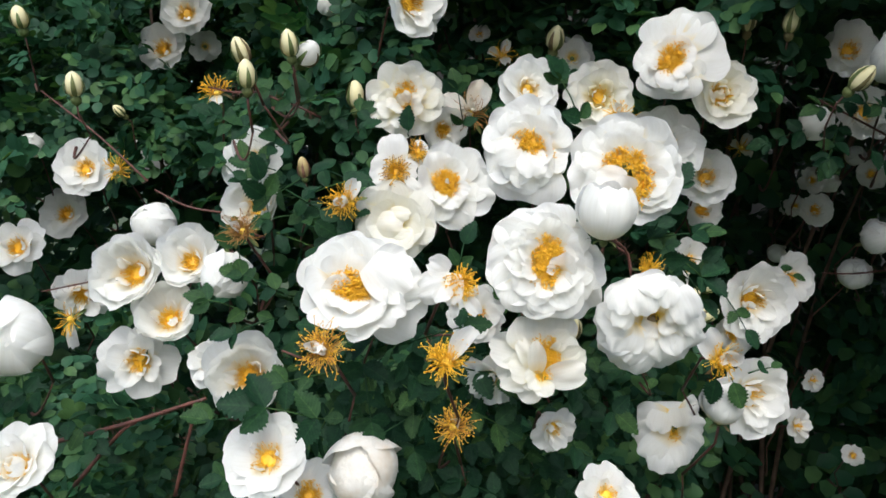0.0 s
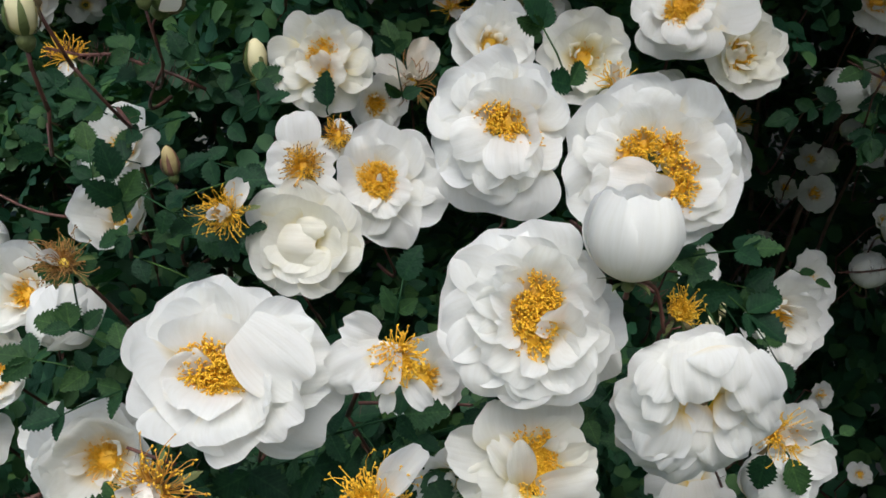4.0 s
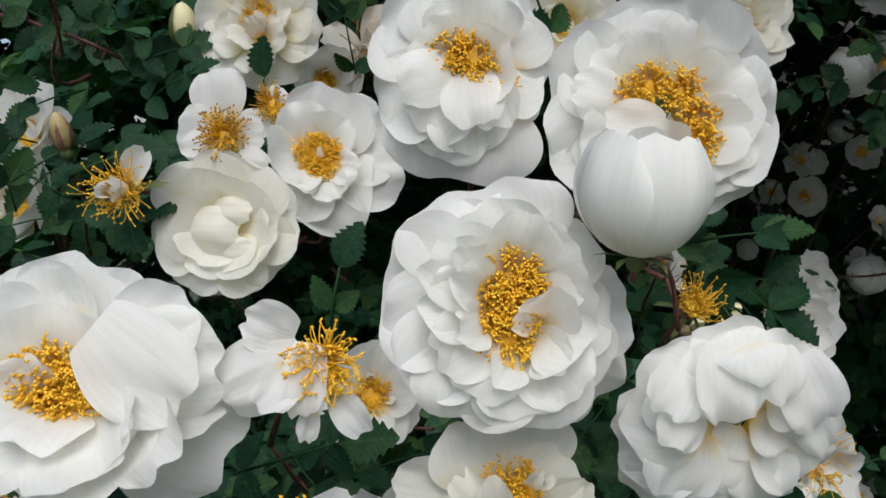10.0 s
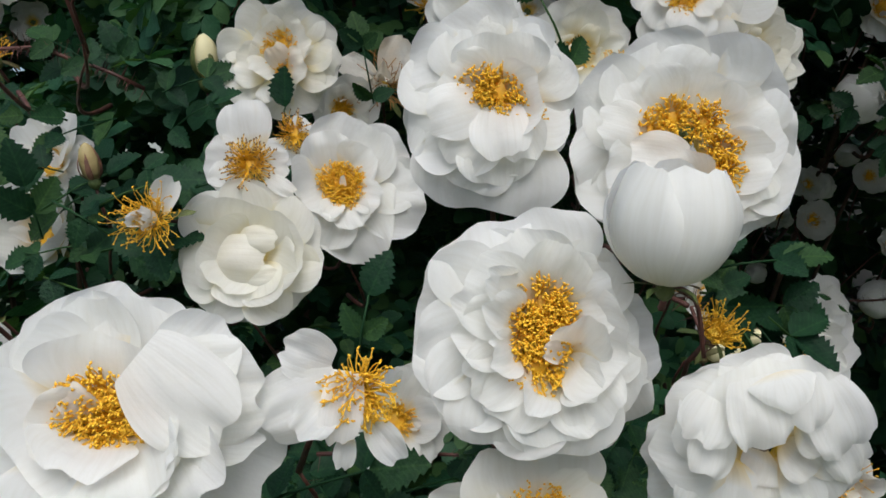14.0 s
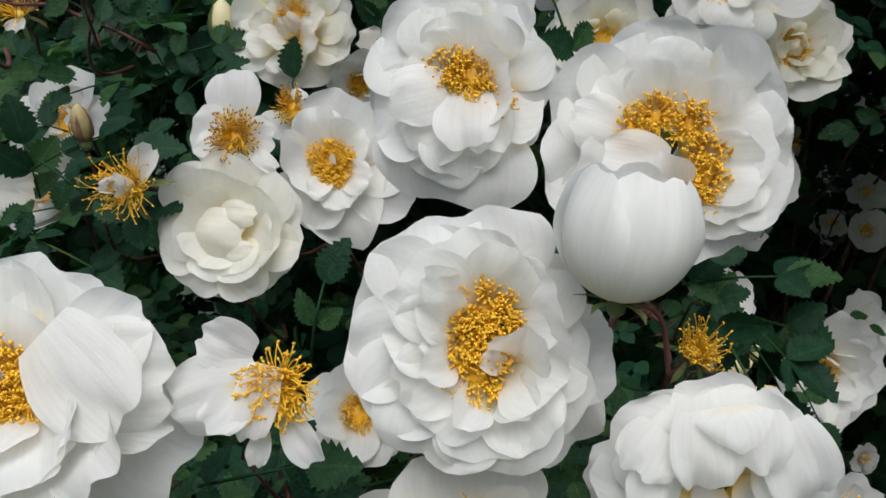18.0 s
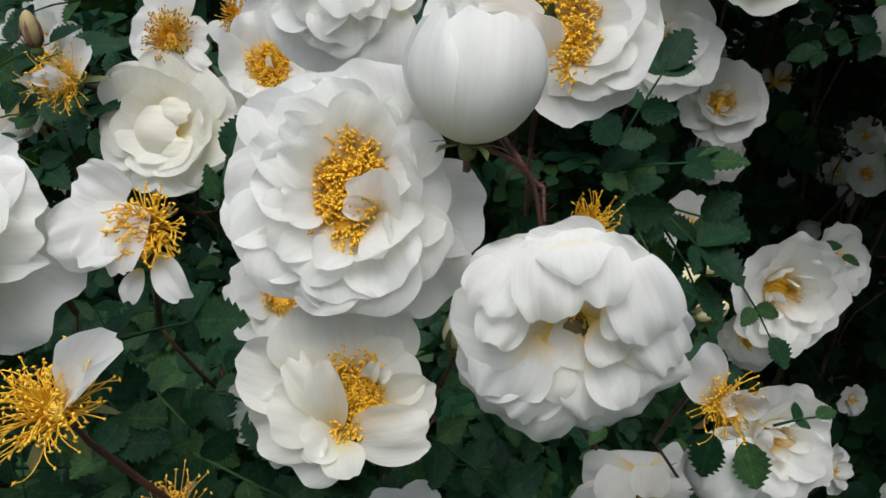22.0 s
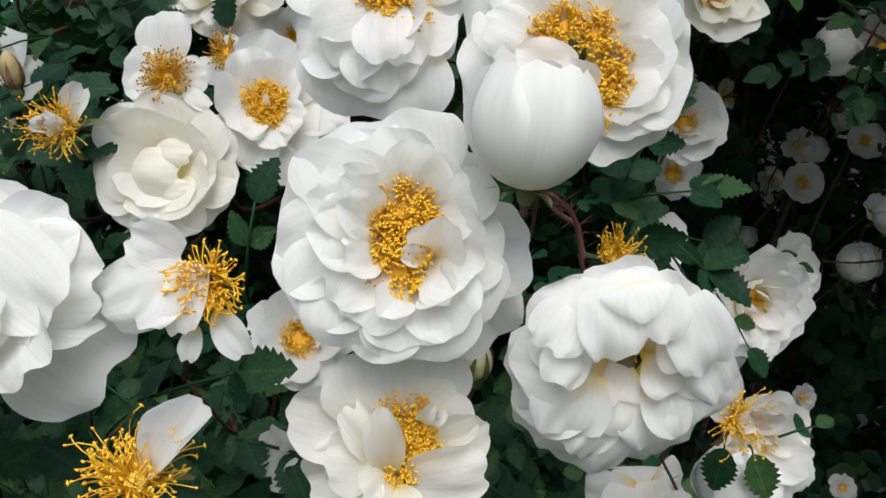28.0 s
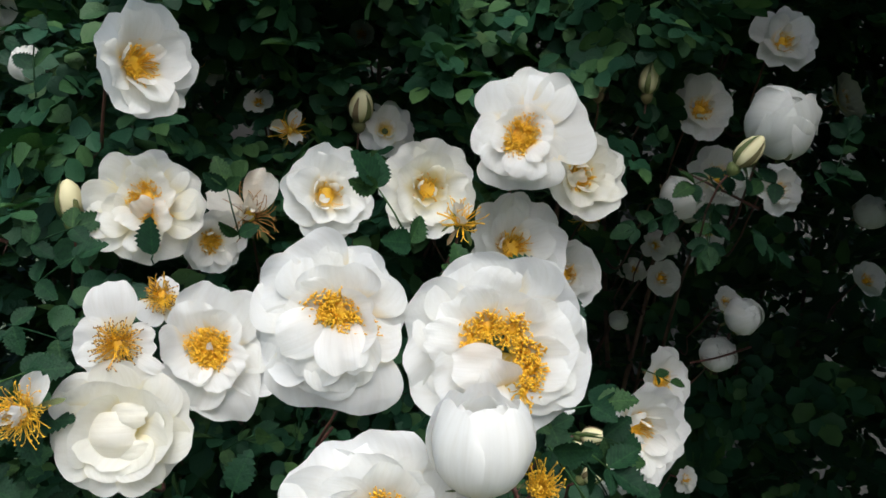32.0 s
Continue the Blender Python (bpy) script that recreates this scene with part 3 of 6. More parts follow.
# ---- flowers, the front cluster first ----
WB = "wide open white rose blossom with golden stamens"
flower = ShapedBlossom((-0.0061, 0.3509, 1.2334), 0.0259, (-5.6, 7.7, -0.2), 1, "large white bowl-shaped rose blossom, one petal folded over its stamens", PETAL)
flower.petal((-0.25, -0.04, 0.01), (-0.72, 0.6, 0.08), 1.47, -0.06, 0.26, wave=1.25)
flower.petal((-0.21, -0.03, 0.0), (-0.44, 0.7, 0.1), 1.11, -0.06, 0.26, wave=1.25)
flower.petal((-0.16, -0.02, 0.0), (-0.16, 0.78, 0.11), 1.33, -0.06, 0.26, wave=1.25)
flower.petal((-0.11, -0.01, 0.0), (0.21, 0.79, 0.12), 1.25, -0.06, 0.26, wave=1.25)
flower.petal((-0.27, -0.11, 0.01), (-0.86, 0.16, 0.18), 1.47, -0.06, 0.26, wave=1.25)
flower.petal((-0.24, -0.22, 0.03), (-0.59, -0.5, 0.37), 1.62, -0.06, 0.26, wave=1.25)
flower.petal((-0.16, -0.25, 0.03), (-0.05, -0.72, 0.46), 1.62, -0.06, 0.26, wave=1.25)
flower.petal((-0.06, -0.24, 0.03), (0.56, -0.66, 0.45), 1.40, -0.06, 0.26, wave=1.25)
flower.petal((0.1, -0.18, -0.18), (1.1, -0.66, -0.17), 1.42, 0.05, 0.1, wave=1.25)
flower.petal((0.15, 0.0, -0.02), (1.11, 0.09, 0.14), 0.95, 0.05, 0.2, wave=1.25)
flower.petal((0.22, -0.16, 0.02), (1.08, -0.24, 0.15), 0.58, 0.05, 0.2, wave=1.25)
flower.petal((0.28, 0.0, 0.05), (0.82, 0.57, 0.18), 0.74, 0.03, 0.15, foot=0.5, tint=0.4, wave=1.25)
flower.petal((0.23, 0.35, 0.38), (0.9, -0.21, 0.43), 0.82, 0.055, -0.049, foot=0.6, tint=0.5, wave=1.25)
flower.petal((-0.16, -0.15, 0.07), (-0.33, 0.13, 0.31), 0.29, 0.1, 0.4, wave=1.25)
flower.petal((-0.15, -0.2, 0.08), (-0.56, -0.12, 0.38), 0.63, -0.05, 0.4, wave=1.25)
flower.petal((-0.14, -0.25, 0.11), (-0.19, -0.44, 0.52), 0.89, 0, 0.3, wave=1.25)
flower.petal((0.05, -0.25, 0.13), (0.32, -0.62, 0.61), 1.11, -0.05, 0.25, wave=1.25)
flower.petal((0.2, -0.27, 0.13), (0.55, -0.47, 0.57), 0.68, -0.02, 0.3, wave=1.25)
flower.petal((0.32, -0.24, 0.18), (0.8, -0.58, 0.54), 0.74, -0.05, 0.25, wave=1.25)
flower.petal((-0.11, -0.07, 0.05), (-0.05, 0.48, 0.28), 1.21, -0.05, 0.3, wave=1.25)
flower.tuft((-0.16, -0.08, 0.11), 0.24, 70)
flower.tuft((0.05, -0.22, 0.13), 0.21, 60)
flower.tuft((-0.28, -0.06, 0.16), 0.11, 20)

flower = ShapedBlossom((0.0788, 0.3610, 1.2417), 0.0271, (-5.6, 7.7, -0.2), 2, "full white rose blossom with ruffled inner petals round golden stamens", PETAL)
flower.petal((-0.04, 0.17, 0.0), (-0.28, 0.95, 0.1), 1.55, 0.06, 0.16, wave=1.5)
flower.petal((-0.08, 0.13, 0.0), (-0.57, 0.72, 0.05), 0.90, 0.06, 0.16, wave=1.5)
flower.petal((0.06, 0.14, 0.0), (0.36, 0.78, 0.12), 1.22, 0.06, 0.16, wave=1.5)
flower.petal((0.11, 0.07, 0.0), (0.75, 0.28, 0.05), 1.30, 0.06, 0.16, wave=1.5)
flower.petal((-0.15, 0.05, 0.0), (-0.98, 0.2, 0.1), 1.38, 0.06, 0.16, wave=1.5)
flower.petal((-0.13, -0.03, 0.0), (-0.89, -0.35, 0.1), 1.22, 0.06, 0.16, wave=1.5)
flower.petal((-0.08, -0.09, 0.0), (-0.54, -0.77, 0.1), 1.38, 0.06, 0.16, wave=1.5)
flower.petal((-0.01, -0.12, 0.0), (-0.07, -0.94, 0.12), 1.55, 0.06, 0.16, wave=1.5)
flower.petal((0.07, -0.09, 0.0), (0.45, -0.76, 0.05), 1.38, 0.06, 0.16, wave=1.5)
flower.petal((0.24, -0.13, -0.2), (1.08, -0.01, -0.32), 0.87, 0.05, 0.1, wave=1.5)
flower.petal((0.24, -0.13, -0.25), (0.8, -0.85, -0.36), 0.96, 0.05, 0.1, wave=1.5)
flower.petal((0.01, 0.25, 0.05), (-0.24, 0.77, 0.35), 0.91, 0, 0.3, wave=1.5)
flower.petal((-0.03, 0.17, 0.08), (-0.6, 0.46, 0.42), 0.77, 0, 0.35, wave=1.5)
flower.petal((-0.11, 0.03, 0.08), (-0.65, 0.05, 0.36), 0.66, 0.02, 0.3, wave=1.5)
flower.petal((-0.1, -0.11, 0.08), (-0.53, -0.4, 0.32), 0.66, 0.02, 0.3, wave=1.5)
flower.petal((-0.04, -0.24, 0.06), (-0.29, -0.66, 0.28), 0.66, 0.03, 0.25, wave=1.5)
flower.petal((0.04, -0.35, 0.06), (0.14, -0.83, 0.25), 0.77, 0.03, 0.2, wave=1.5)
flower.petal((0.21, -0.3, 0.03), (0.51, -0.66, 0.3), 0.72, 0.02, 0.3, wave=1.5)
flower.petal((0.24, -0.02, 0.02), (0.62, -0.13, 0.4), 0.97, 0, 0.4, wave=1.5)
flower.petal((0.18, 0.25, 0.03), (0.55, 0.41, 0.38), 0.77, 0, 0.35, wave=1.5)
flower.petal((0.09, 0.3, 0.08), (0.24, 0.71, 0.36), 0.66, 0.02, 0.3, wave=1.5)
flower.petal((0.27, -0.14, 0.08), (0.38, 0.13, 0.48), 0.52, 0, 0.5, wave=1.5)
flower.petal((0.25, -0.31, 0.08), (0.42, -0.42, 0.42), 0.47, 0.02, 0.4, wave=1.5)
flower.petal((0.26, -0.12, 0.12), (0.05, -0.08, 0.28), 0.26, 0.1, -0.1, wave=1.5)
flower.petal((-0.15, 0.13, 0.1), (-0.39, 0.27, 0.47), 0.45, 0, 0.5, wave=1.5)
flower.petal((-0.15, -0.09, 0.1), (-0.39, -0.16, 0.43), 0.43, 0.02, 0.45, wave=1.5)
flower.petal((-0.22, 0.36, 0.1), (-0.4, 0.46, 0.5), 0.38, 0, 0.4, wave=1.5)
flower.petal((0.03, -0.41, 0.12), (-0.07, -0.56, 0.4), 0.37, 0.03, 0.4, wave=1.5)
flower.tuft((0.03, 0.24, 0.09), 0.17, 50)
flower.tuft((-0.08, 0.02, 0.09), 0.16, 50)
flower.tuft((-0.01, -0.22, 0.1), 0.15, 40)
flower.tuft((0.12, 0.06, 0.07), 0.17, 40)

flower = ShapedBlossom((0.0714, 0.3888, 1.2925), 0.0236, (-12.9, 3.3, -3.0), 5, "full white rose blossom, two inner petals folded over its stamens", PETAL)
flower.petal((0.04, 0.27, 0.0), (-0.6, 0.84, 0.1), 1.64, 0.06, 0.16, wave=1.3)
flower.petal((0.13, 0.29, 0.0), (-0.01, 0.97, 0.12), 1.45, 0.06, 0.16, wave=1.3)
flower.petal((0.21, 0.27, 0.0), (0.58, 0.82, 0.1), 1.35, 0.06, 0.16, wave=1.3)
flower.petal((0.26, 0.2, 0.0), (0.85, 0.34, 0.1), 1.45, 0.06, 0.16, wave=1.3)
flower.petal((0.25, 0.11, 0.0), (0.79, -0.22, 0.05), 1.35, 0.06, 0.16, wave=1.3)
flower.petal((0.22, 0.07, 0.0), (0.62, -0.5, 0.0), 1.06, 0.06, 0.16, wave=1.3)
flower.petal((0.14, -0.01, 0.0), (0.05, -1.03, -0.02), 1.83, 0.06, 0.16, wave=1.3)
flower.petal((0.06, 0.05, 0.0), (-0.42, -0.64, 0.05), 1.45, 0.06, 0.16, wave=1.3)
flower.petal((0.0, 0.16, 0.0), (-0.84, 0.11, 0.1), 1.74, 0.06, 0.16, wave=1.3)
flower.petal((0.01, 0.09, 0.0), (-0.78, -0.36, 0.08), 1.06, 0.06, 0.16, wave=1.3)
flower.petal((0.18, 0.31, 0.05), (0.15, 0.81, 0.32), 1.10, 0, 0.35, wave=1.3)
flower.petal((0.08, 0.18, 0.05), (-0.4, 0.39, 0.32), 0.83, 0.05, 0.3, wave=1.3)
flower.petal((-0.04, 0.08, 0.2), (-0.51, -0.11, 0.46), 0.64, 0.083, -0.087, foot=0.6, tint=0.5, wave=1.3)
flower.petal((0.16, 0.08, 0.2), (0.26, -0.47, 0.44), 0.69, 0.055, -0.035, foot=0.6, tint=0.5, wave=1.3)
flower.petal((0.25, 0.11, 0.1), (0.59, 0.21, 0.42), 0.86, -0.03, 0.5, wave=1.3)
flower.petal((0.29, -0.03, 0.1), (0.54, -0.46, 0.32), 0.59, 0.05, 0.4, wave=1.3)
flower.petal((0.05, -0.09, 0.1), (-0.27, -0.56, 0.26), 0.79, 0.08, 0.2, wave=1.3)
flower.petal((0.12, -0.1, 0.05), (0.2, -0.73, 0.2), 0.90, 0.08, 0.2, wave=1.3)
flower.tuft((-0.08, 0.28, 0.15), 0.14, 30)
flower.tuft((0.17, 0.24, 0.13), 0.17, 44)
flower.tuft((0.41, 0.03, 0.15), 0.14, 34)

flower = ShapedBlossom((0.1185, 0.3818, 1.2854), 0.0274, (-12.9, 3.3, -3.0), 3, "large white bowl-shaped rose blossom with a crescent of golden stamens", PETAL)
flower.petal((0.02, 0.1, 0.0), (-0.58, 0.69, 0.15), 1.44, -0.06, 0.28, wave=1.3)
flower.petal((0.09, 0.13, 0.0), (-0.08, 0.86, 0.2), 1.61, -0.06, 0.28, wave=1.3)
flower.petal((0.17, 0.1, 0.0), (0.45, 0.68, 0.15), 1.36, -0.06, 0.28, wave=1.3)
flower.petal((0.25, 0.03, 0.0), (0.95, 0.19, 0.15), 1.70, -0.06, 0.28, wave=1.3)
flower.petal((0.24, -0.05, 0.0), (0.91, -0.3, 0.1), 1.27, -0.06, 0.28, wave=1.3)
flower.petal((0.2, -0.13, 0.0), (0.62, -0.86, 0.08), 1.02, -0.06, 0.28, wave=1.3)
flower.petal((0.11, -0.11, 0.0), (0.06, -0.71, 0.05), 1.70, -0.06, 0.28, wave=1.3)
flower.petal((-0.04, -0.01, 0.0), (-0.94, -0.04, 0.2), 1.61, -0.06, 0.28, wave=1.3)
flower.petal((-0.02, -0.09, 0.0), (-0.81, -0.55, 0.2), 1.27, -0.06, 0.28, wave=1.3)
flower.petal((0.02, -0.12, 0.0), (-0.56, -0.79, 0.15), 0.93, -0.06, 0.28, wave=1.3)
flower.petal((-0.25, 0.01, 0.1), (-0.71, 0.1, 0.42), 0.52, 0.12, -0.1, wave=1.3)
flower.petal((-0.13, 0.13, 0.1), (-0.44, 0.5, 0.32), 0.85, 0, 0.3, wave=1.3)
flower.petal((0.06, 0.19, 0.05), (0.11, 0.57, 0.3), 0.97, -0.03, 0.3, wave=1.3)
flower.petal((0.07, -0.23, 0.25), (-0.44, -0.19, 0.42), 0.53, 0.083, -0.105, foot=0.6, tint=0.5, wave=1.3)
flower.petal((0.11, -0.46, 0.15), (-0.04, -0.18, 0.42), 0.55, 0.05, 0.3, wave=1.3)
flower.petal((0.18, -0.11, 0.05), (0.76, 0.25, 0.26), 0.97, -0.03, 0.25, wave=1.3)
flower.petal((0.21, -0.23, 0.05), (0.78, -0.15, 0.32), 0.64, -0.03, 0.3, wave=1.3)
flower.petal((-0.19, -0.29, 0.1), (-0.61, -0.43, 0.36), 0.76, 0.05, 0.2, wave=1.3)
flower.petal((-0.01, -0.34, 0.15), (-0.14, -0.66, 0.3), 0.55, 0.1, 0.1, wave=1.3)
flower.petal((0.53, -0.29, 0.1), (0.66, -0.56, 0.25), 0.61, 0.05, 0.2, wave=1.3)
flower.tuft((-0.27, 0.07, 0.15), 0.08, 16)
flower.tuft((-0.06, 0.19, 0.13), 0.09, 24)
flower.tuft((0.2, 0.15, 0.13), 0.10, 28)
flower.tuft((0.36, -0.07, 0.13), 0.09, 24)
flower.tuft((0.39, -0.28, 0.15), 0.08, 20)
flower.tuft((0.32, -0.5, 0.17), 0.07, 14)

flower = ShapedBlossom((0.1276, 0.3560, 1.2156), 0.0238, (1.8, 6.7, 3.0), 6, "heavy double white rose blossom nodding on its stalk, its heart hidden", PETAL)
flower.petal((-0.07, 0.19, 0.09), (-0.5, 0.75, 0.28), 1.49, 0.16, -0.06, wave=1.8)
flower.petal((0.0, 0.21, 0.1), (-0.05, 0.87, 0.4), 1.41, 0.16, -0.06, wave=1.8)
flower.petal((0.07, 0.19, 0.09), (0.41, 0.75, 0.33), 1.34, 0.16, -0.06, wave=1.8)
flower.petal((0.13, 0.13, 0.06), (0.82, 0.36, 0.08), 1.34, 0.16, -0.06, wave=1.8)
flower.petal((0.17, 0.03, 0.02), (1.13, -0.26, -0.22), 0.97, 0.16, -0.06, wave=1.8)
flower.petal((0.13, -0.03, -0.01), (0.81, -0.7, -0.34), 1.19, 0.16, -0.06, wave=1.8)
flower.petal((0.05, -0.07, -0.03), (0.28, -0.98, -0.43), 1.41, 0.16, -0.06, wave=1.8)
flower.petal((-0.05, -0.07, -0.04), (-0.45, -1.01, -0.44), 0.93, 0.16, -0.06, wave=1.8)
flower.petal((-0.11, -0.03, -0.01), (-0.82, -0.7, -0.32), 1.12, 0.16, -0.06, wave=1.8)
flower.petal((-0.15, 0.05, 0.02), (-1.05, -0.17, -0.13), 1.19, 0.16, -0.06, wave=1.8)
flower.petal((-0.14, 0.13, 0.06), (-0.98, 0.36, 0.13), 1.27, 0.16, -0.06, wave=1.8)
flower.petal((-0.11, 0.17, 0.08), (-0.75, 0.62, 0.21), 0.97, 0.16, -0.06, wave=1.8)
flower.petal((-0.33, 0.77, 0.6), (-0.24, 0.16, 0.62), 0.63, 0.066, -0.07, foot=0.6, tint=0.5, wave=1.8)
flower.petal((-0.1, 0.82, 0.68), (-0.05, 0.47, 0.75), 0.66, 0.12, -0.2, point=0.45, tint=0.25, wave=1.8)
flower.petal((0.13, 0.78, 0.6), (0.1, 0.29, 0.64), 0.61, 0.066, -0.07, foot=0.6, tint=0.5, wave=1.8)
flower.petal((0.4, 0.63, 0.47), (0.66, -0.02, 0.43), 0.68, 0.066, -0.07, foot=0.6, tint=0.5, wave=1.8)
flower.petal((0.55, 0.27, 0.23), (0.89, -0.31, 0.14), 0.53, 0.055, -0.035, foot=0.6, tint=0.5, wave=1.8)
flower.petal((-0.59, 0.6, 0.46), (-0.83, 0.26, 0.54), 0.58, 0.077, -0.07, foot=0.6, tint=0.5, wave=1.8)
flower.petal((-0.54, 0.33, 0.36), (-0.72, -0.06, 0.45), 0.48, 0.066, -0.087, foot=0.6, tint=0.5, wave=1.8)
flower.petal((-0.39, 0.06, 0.13), (-0.65, -0.59, 0.06), 0.82, 0.08, 0.1, wave=1.8)
flower.petal((-0.01, 0.11, 0.0), (-0.26, -0.18, 0.06), 0.80, 0.02, 0.2, wave=1.8)
flower.petal((0.04, -0.05, 0.02), (0.01, -0.64, 0.04), 0.90, 0.06, 0.1, wave=1.8)
flower.petal((0.12, -0.08, 0.01), (0.33, -0.75, 0.02), 0.77, 0.08, 0.05, wave=1.8)
flower.petal((0.25, 0.0, 0.05), (0.59, -0.59, 0.06), 0.77, 0.08, 0.1, wave=1.8)
flower.petal((-0.11, -0.16, -0.03), (-0.55, -0.77, -0.08), 0.72, 0.08, 0.1, wave=1.8)
flower.petal((0.19, 0.11, 0.1), (0.44, -0.15, 0.27), 0.61, 0.1, 0, wave=1.8)
flower.petal((0.26, 0.32, 0.26), (0.49, 0.18, 0.43), 0.64, 0.12, -0.1, wave=1.8)
flower.petal((-0.28, -0.05, 0.07), (-0.34, -0.36, 0.11), 0.48, 0.08, 0.1, wave=1.8)
flower.tuft((0.1, 0.15, -0.12), 0.03, 6)

flower = ShapedBlossom((0.0749, 0.3671, 1.1970), 0.0230, (1.8, 6.7, 3.0), 7, "creamy white rose blossom with erect inner petals beside golden stamens", PETAL_CREAM)
flower.petal((0.22, -0.05, -0.05), (0.14, 0.86, 0.22), 1.62, 0, 0.25, wave=1.2)
flower.petal((0.15, -0.1, -0.05), (-0.9, 0.25, 0.2), 0.84, 0.0, 0.25, wave=1.2)
flower.petal((0.15, -0.27, -0.05), (-0.76, -0.46, 0.12), 0.84, 0.02, 0.25, wave=1.2)
flower.petal((0.15, -0.38, -0.05), (-0.44, -0.8, 0.05), 0.95, 0.03, 0.2, wave=1.2)
flower.petal((0.1, -0.32, -0.02), (-0.53, -0.14, 0.34), 0.78, 0, 0.35, wave=1.2)
flower.petal((0.1, -0.37, 0.0), (-0.3, 0.32, 0.42), 0.48, 0.02, 0.45, wave=1.2)
flower.petal((0.07, -0.47, 0.05), (-0.01, 0.29, 0.5), 0.43, 0.02, 0.5, wave=1.2)
flower.petal((0.1, -0.43, 0.0), (-0.2, -0.54, 0.36), 0.56, 0.02, 0.35, wave=1.2)
flower.petal((0.14, -0.56, 0.05), (0.2, -0.85, 0.32), 0.48, 0.06, 0.15, wave=1.2)
flower.petal((0.27, -0.53, 0.05), (1.0, -0.33, 0.42), 0.66, 0.05, 0.25, foot=0.5, tint=0.4, wave=1.2)
flower.petal((0.43, -0.27, -0.05), (1.04, 0.0, 0.26), 0.61, 0, 0.3, wave=1.2)
flower.petal((0.38, -0.05, -0.05), (0.84, 0.32, 0.18), 0.84, 0, 0.25, wave=1.2)
flower.petal((0.39, 0.06, 0.05), (0.5, 0.28, 0.38), 0.19, 0.1, 0.5, wave=1.2)
flower.petal((0.48, 0.09, 0.1), (0.63, 0.19, 0.36), 0.17, 0.1, 0.4, wave=1.2)
flower.petal((-0.15, -0.54, 0.0), (-0.07, -0.68, 0.3), 0.33, 0.05, 0.3, wave=1.2)
flower.tuft((0.25, 0.13, -0.03), 0.21, 60)
flower.tuft((0.19, -0.09, -0.01), 0.22, 60)
flower.tuft((0.32, -0.18, -0.03), 0.23, 60)
flower.tuft((0.19, -0.32, -0.01), 0.17, 40)

flower = ShapedBlossom((0.0390, 0.4724, 1.2743), 0.0250, (-4.8, 6.2, -0.5), 8, "white rose blossom with pointed wavy petals and golden stamens", PETAL)
flower.petal((-0.37, 0.09, -0.05), (0.05, 0.95, 0.18), 1.44, -0.02, 0.25, wave=1.3)
flower.petal((-0.28, 0.08, -0.05), (0.7, 0.42, 0.12), 1.44, 0, 0.22, wave=1.3)
flower.petal((-0.24, 0.01, -0.05), (0.9, -0.22, 0.08), 1.30, 0.02, 0.2, wave=1.3)
flower.petal((-0.33, -0.05, -0.05), (0.21, -1.13, 0.1), 1.61, 0.03, 0.12, point=0.45, tint=0.25, wave=1.3)
flower.petal((-0.41, -0.05, -0.02), (-0.73, -0.78, 0.16), 1.18, 0.03, 0.2, wave=1.3)
flower.petal((-0.5, 0.08, -0.05), (-0.85, -0.14, 0.36), 1.18, -0.03, 0.35, wave=1.3)
flower.petal((-0.44, 0.15, -0.05), (-0.54, 0.78, 0.3), 0.82, -0.03, 0.3, wave=1.3)
flower.petal((-0.37, -0.15, 0.05), (-0.47, -0.41, 0.38), 0.38, 0.05, 0.4, wave=1.3)
flower.petal((-0.16, -0.06, 0.05), (0.28, -0.17, 0.34), 0.54, 0.05, 0.35, wave=1.3)
flower.petal((-0.26, -0.18, 0.05), (-0.02, -0.54, 0.3), 0.61, 0.06, 0.3, wave=1.3)
flower.petal((-0.27, 0.2, 0.0), (0.11, 0.52, 0.3), 0.78, -0.02, 0.35, wave=1.3)
flower.petal((-0.27, 0.04, 0.1), (-0.26, 0.15, 0.34), 0.11, 0.1, 0.3, wave=1.3)
flower.tuft((-0.26, 0.06, 0.07), 0.24, 60)
flower.tuft((-0.4, 0.13, 0.07), 0.18, 30)
flower.tuft((-0.11, -0.03, 0.09), 0.18, 30)

flower = ShapedBlossom((0.0013, 0.4530, 1.2543), 0.0237, (-4.8, 6.2, -0.5), 9, "creamy white double rose blossom with rolled petals closing its heart", PETAL_CREAM)
flower.petal((-0.16, 0.0, -0.05), (-0.9, 0.04, 0.16), 1.62, 0.0, 0.2, wave=1.0)
flower.petal((-0.12, 0.05, -0.05), (-0.42, 0.88, 0.18), 1.45, 0.0, 0.2, wave=1.0)
flower.petal((0.05, 0.05, -0.05), (0.44, 0.89, 0.16), 1.53, 0.0, 0.2, wave=1.0)
flower.petal((0.13, -0.04, -0.05), (1.01, 0.17, 0.08), 1.45, 0.02, 0.2, wave=1.0)
flower.petal((0.09, -0.12, -0.05), (0.72, -0.69, 0.02), 1.45, 0.03, 0.2, wave=1.0)
flower.petal((0.0, -0.17, -0.05), (-0.06, -0.98, 0.0), 1.45, 0.03, 0.2, wave=1.0)
flower.petal((-0.08, -0.12, -0.05), (-0.74, -0.61, 0.06), 1.45, 0.02, 0.2, wave=1.0)
flower.petal((-0.11, -0.03, -0.15), (0.14, 0.63, 0.36), 1.62, -0.08, 0.35, wave=1.0)
flower.petal((-0.15, -0.08, -0.15), (-0.55, 0.12, 0.36), 1.27, -0.08, 0.35, wave=1.0)
flower.petal((0.12, -0.04, -0.12), (0.79, 0.06, 0.34), 1.19, -0.04, 0.3, wave=1.0)
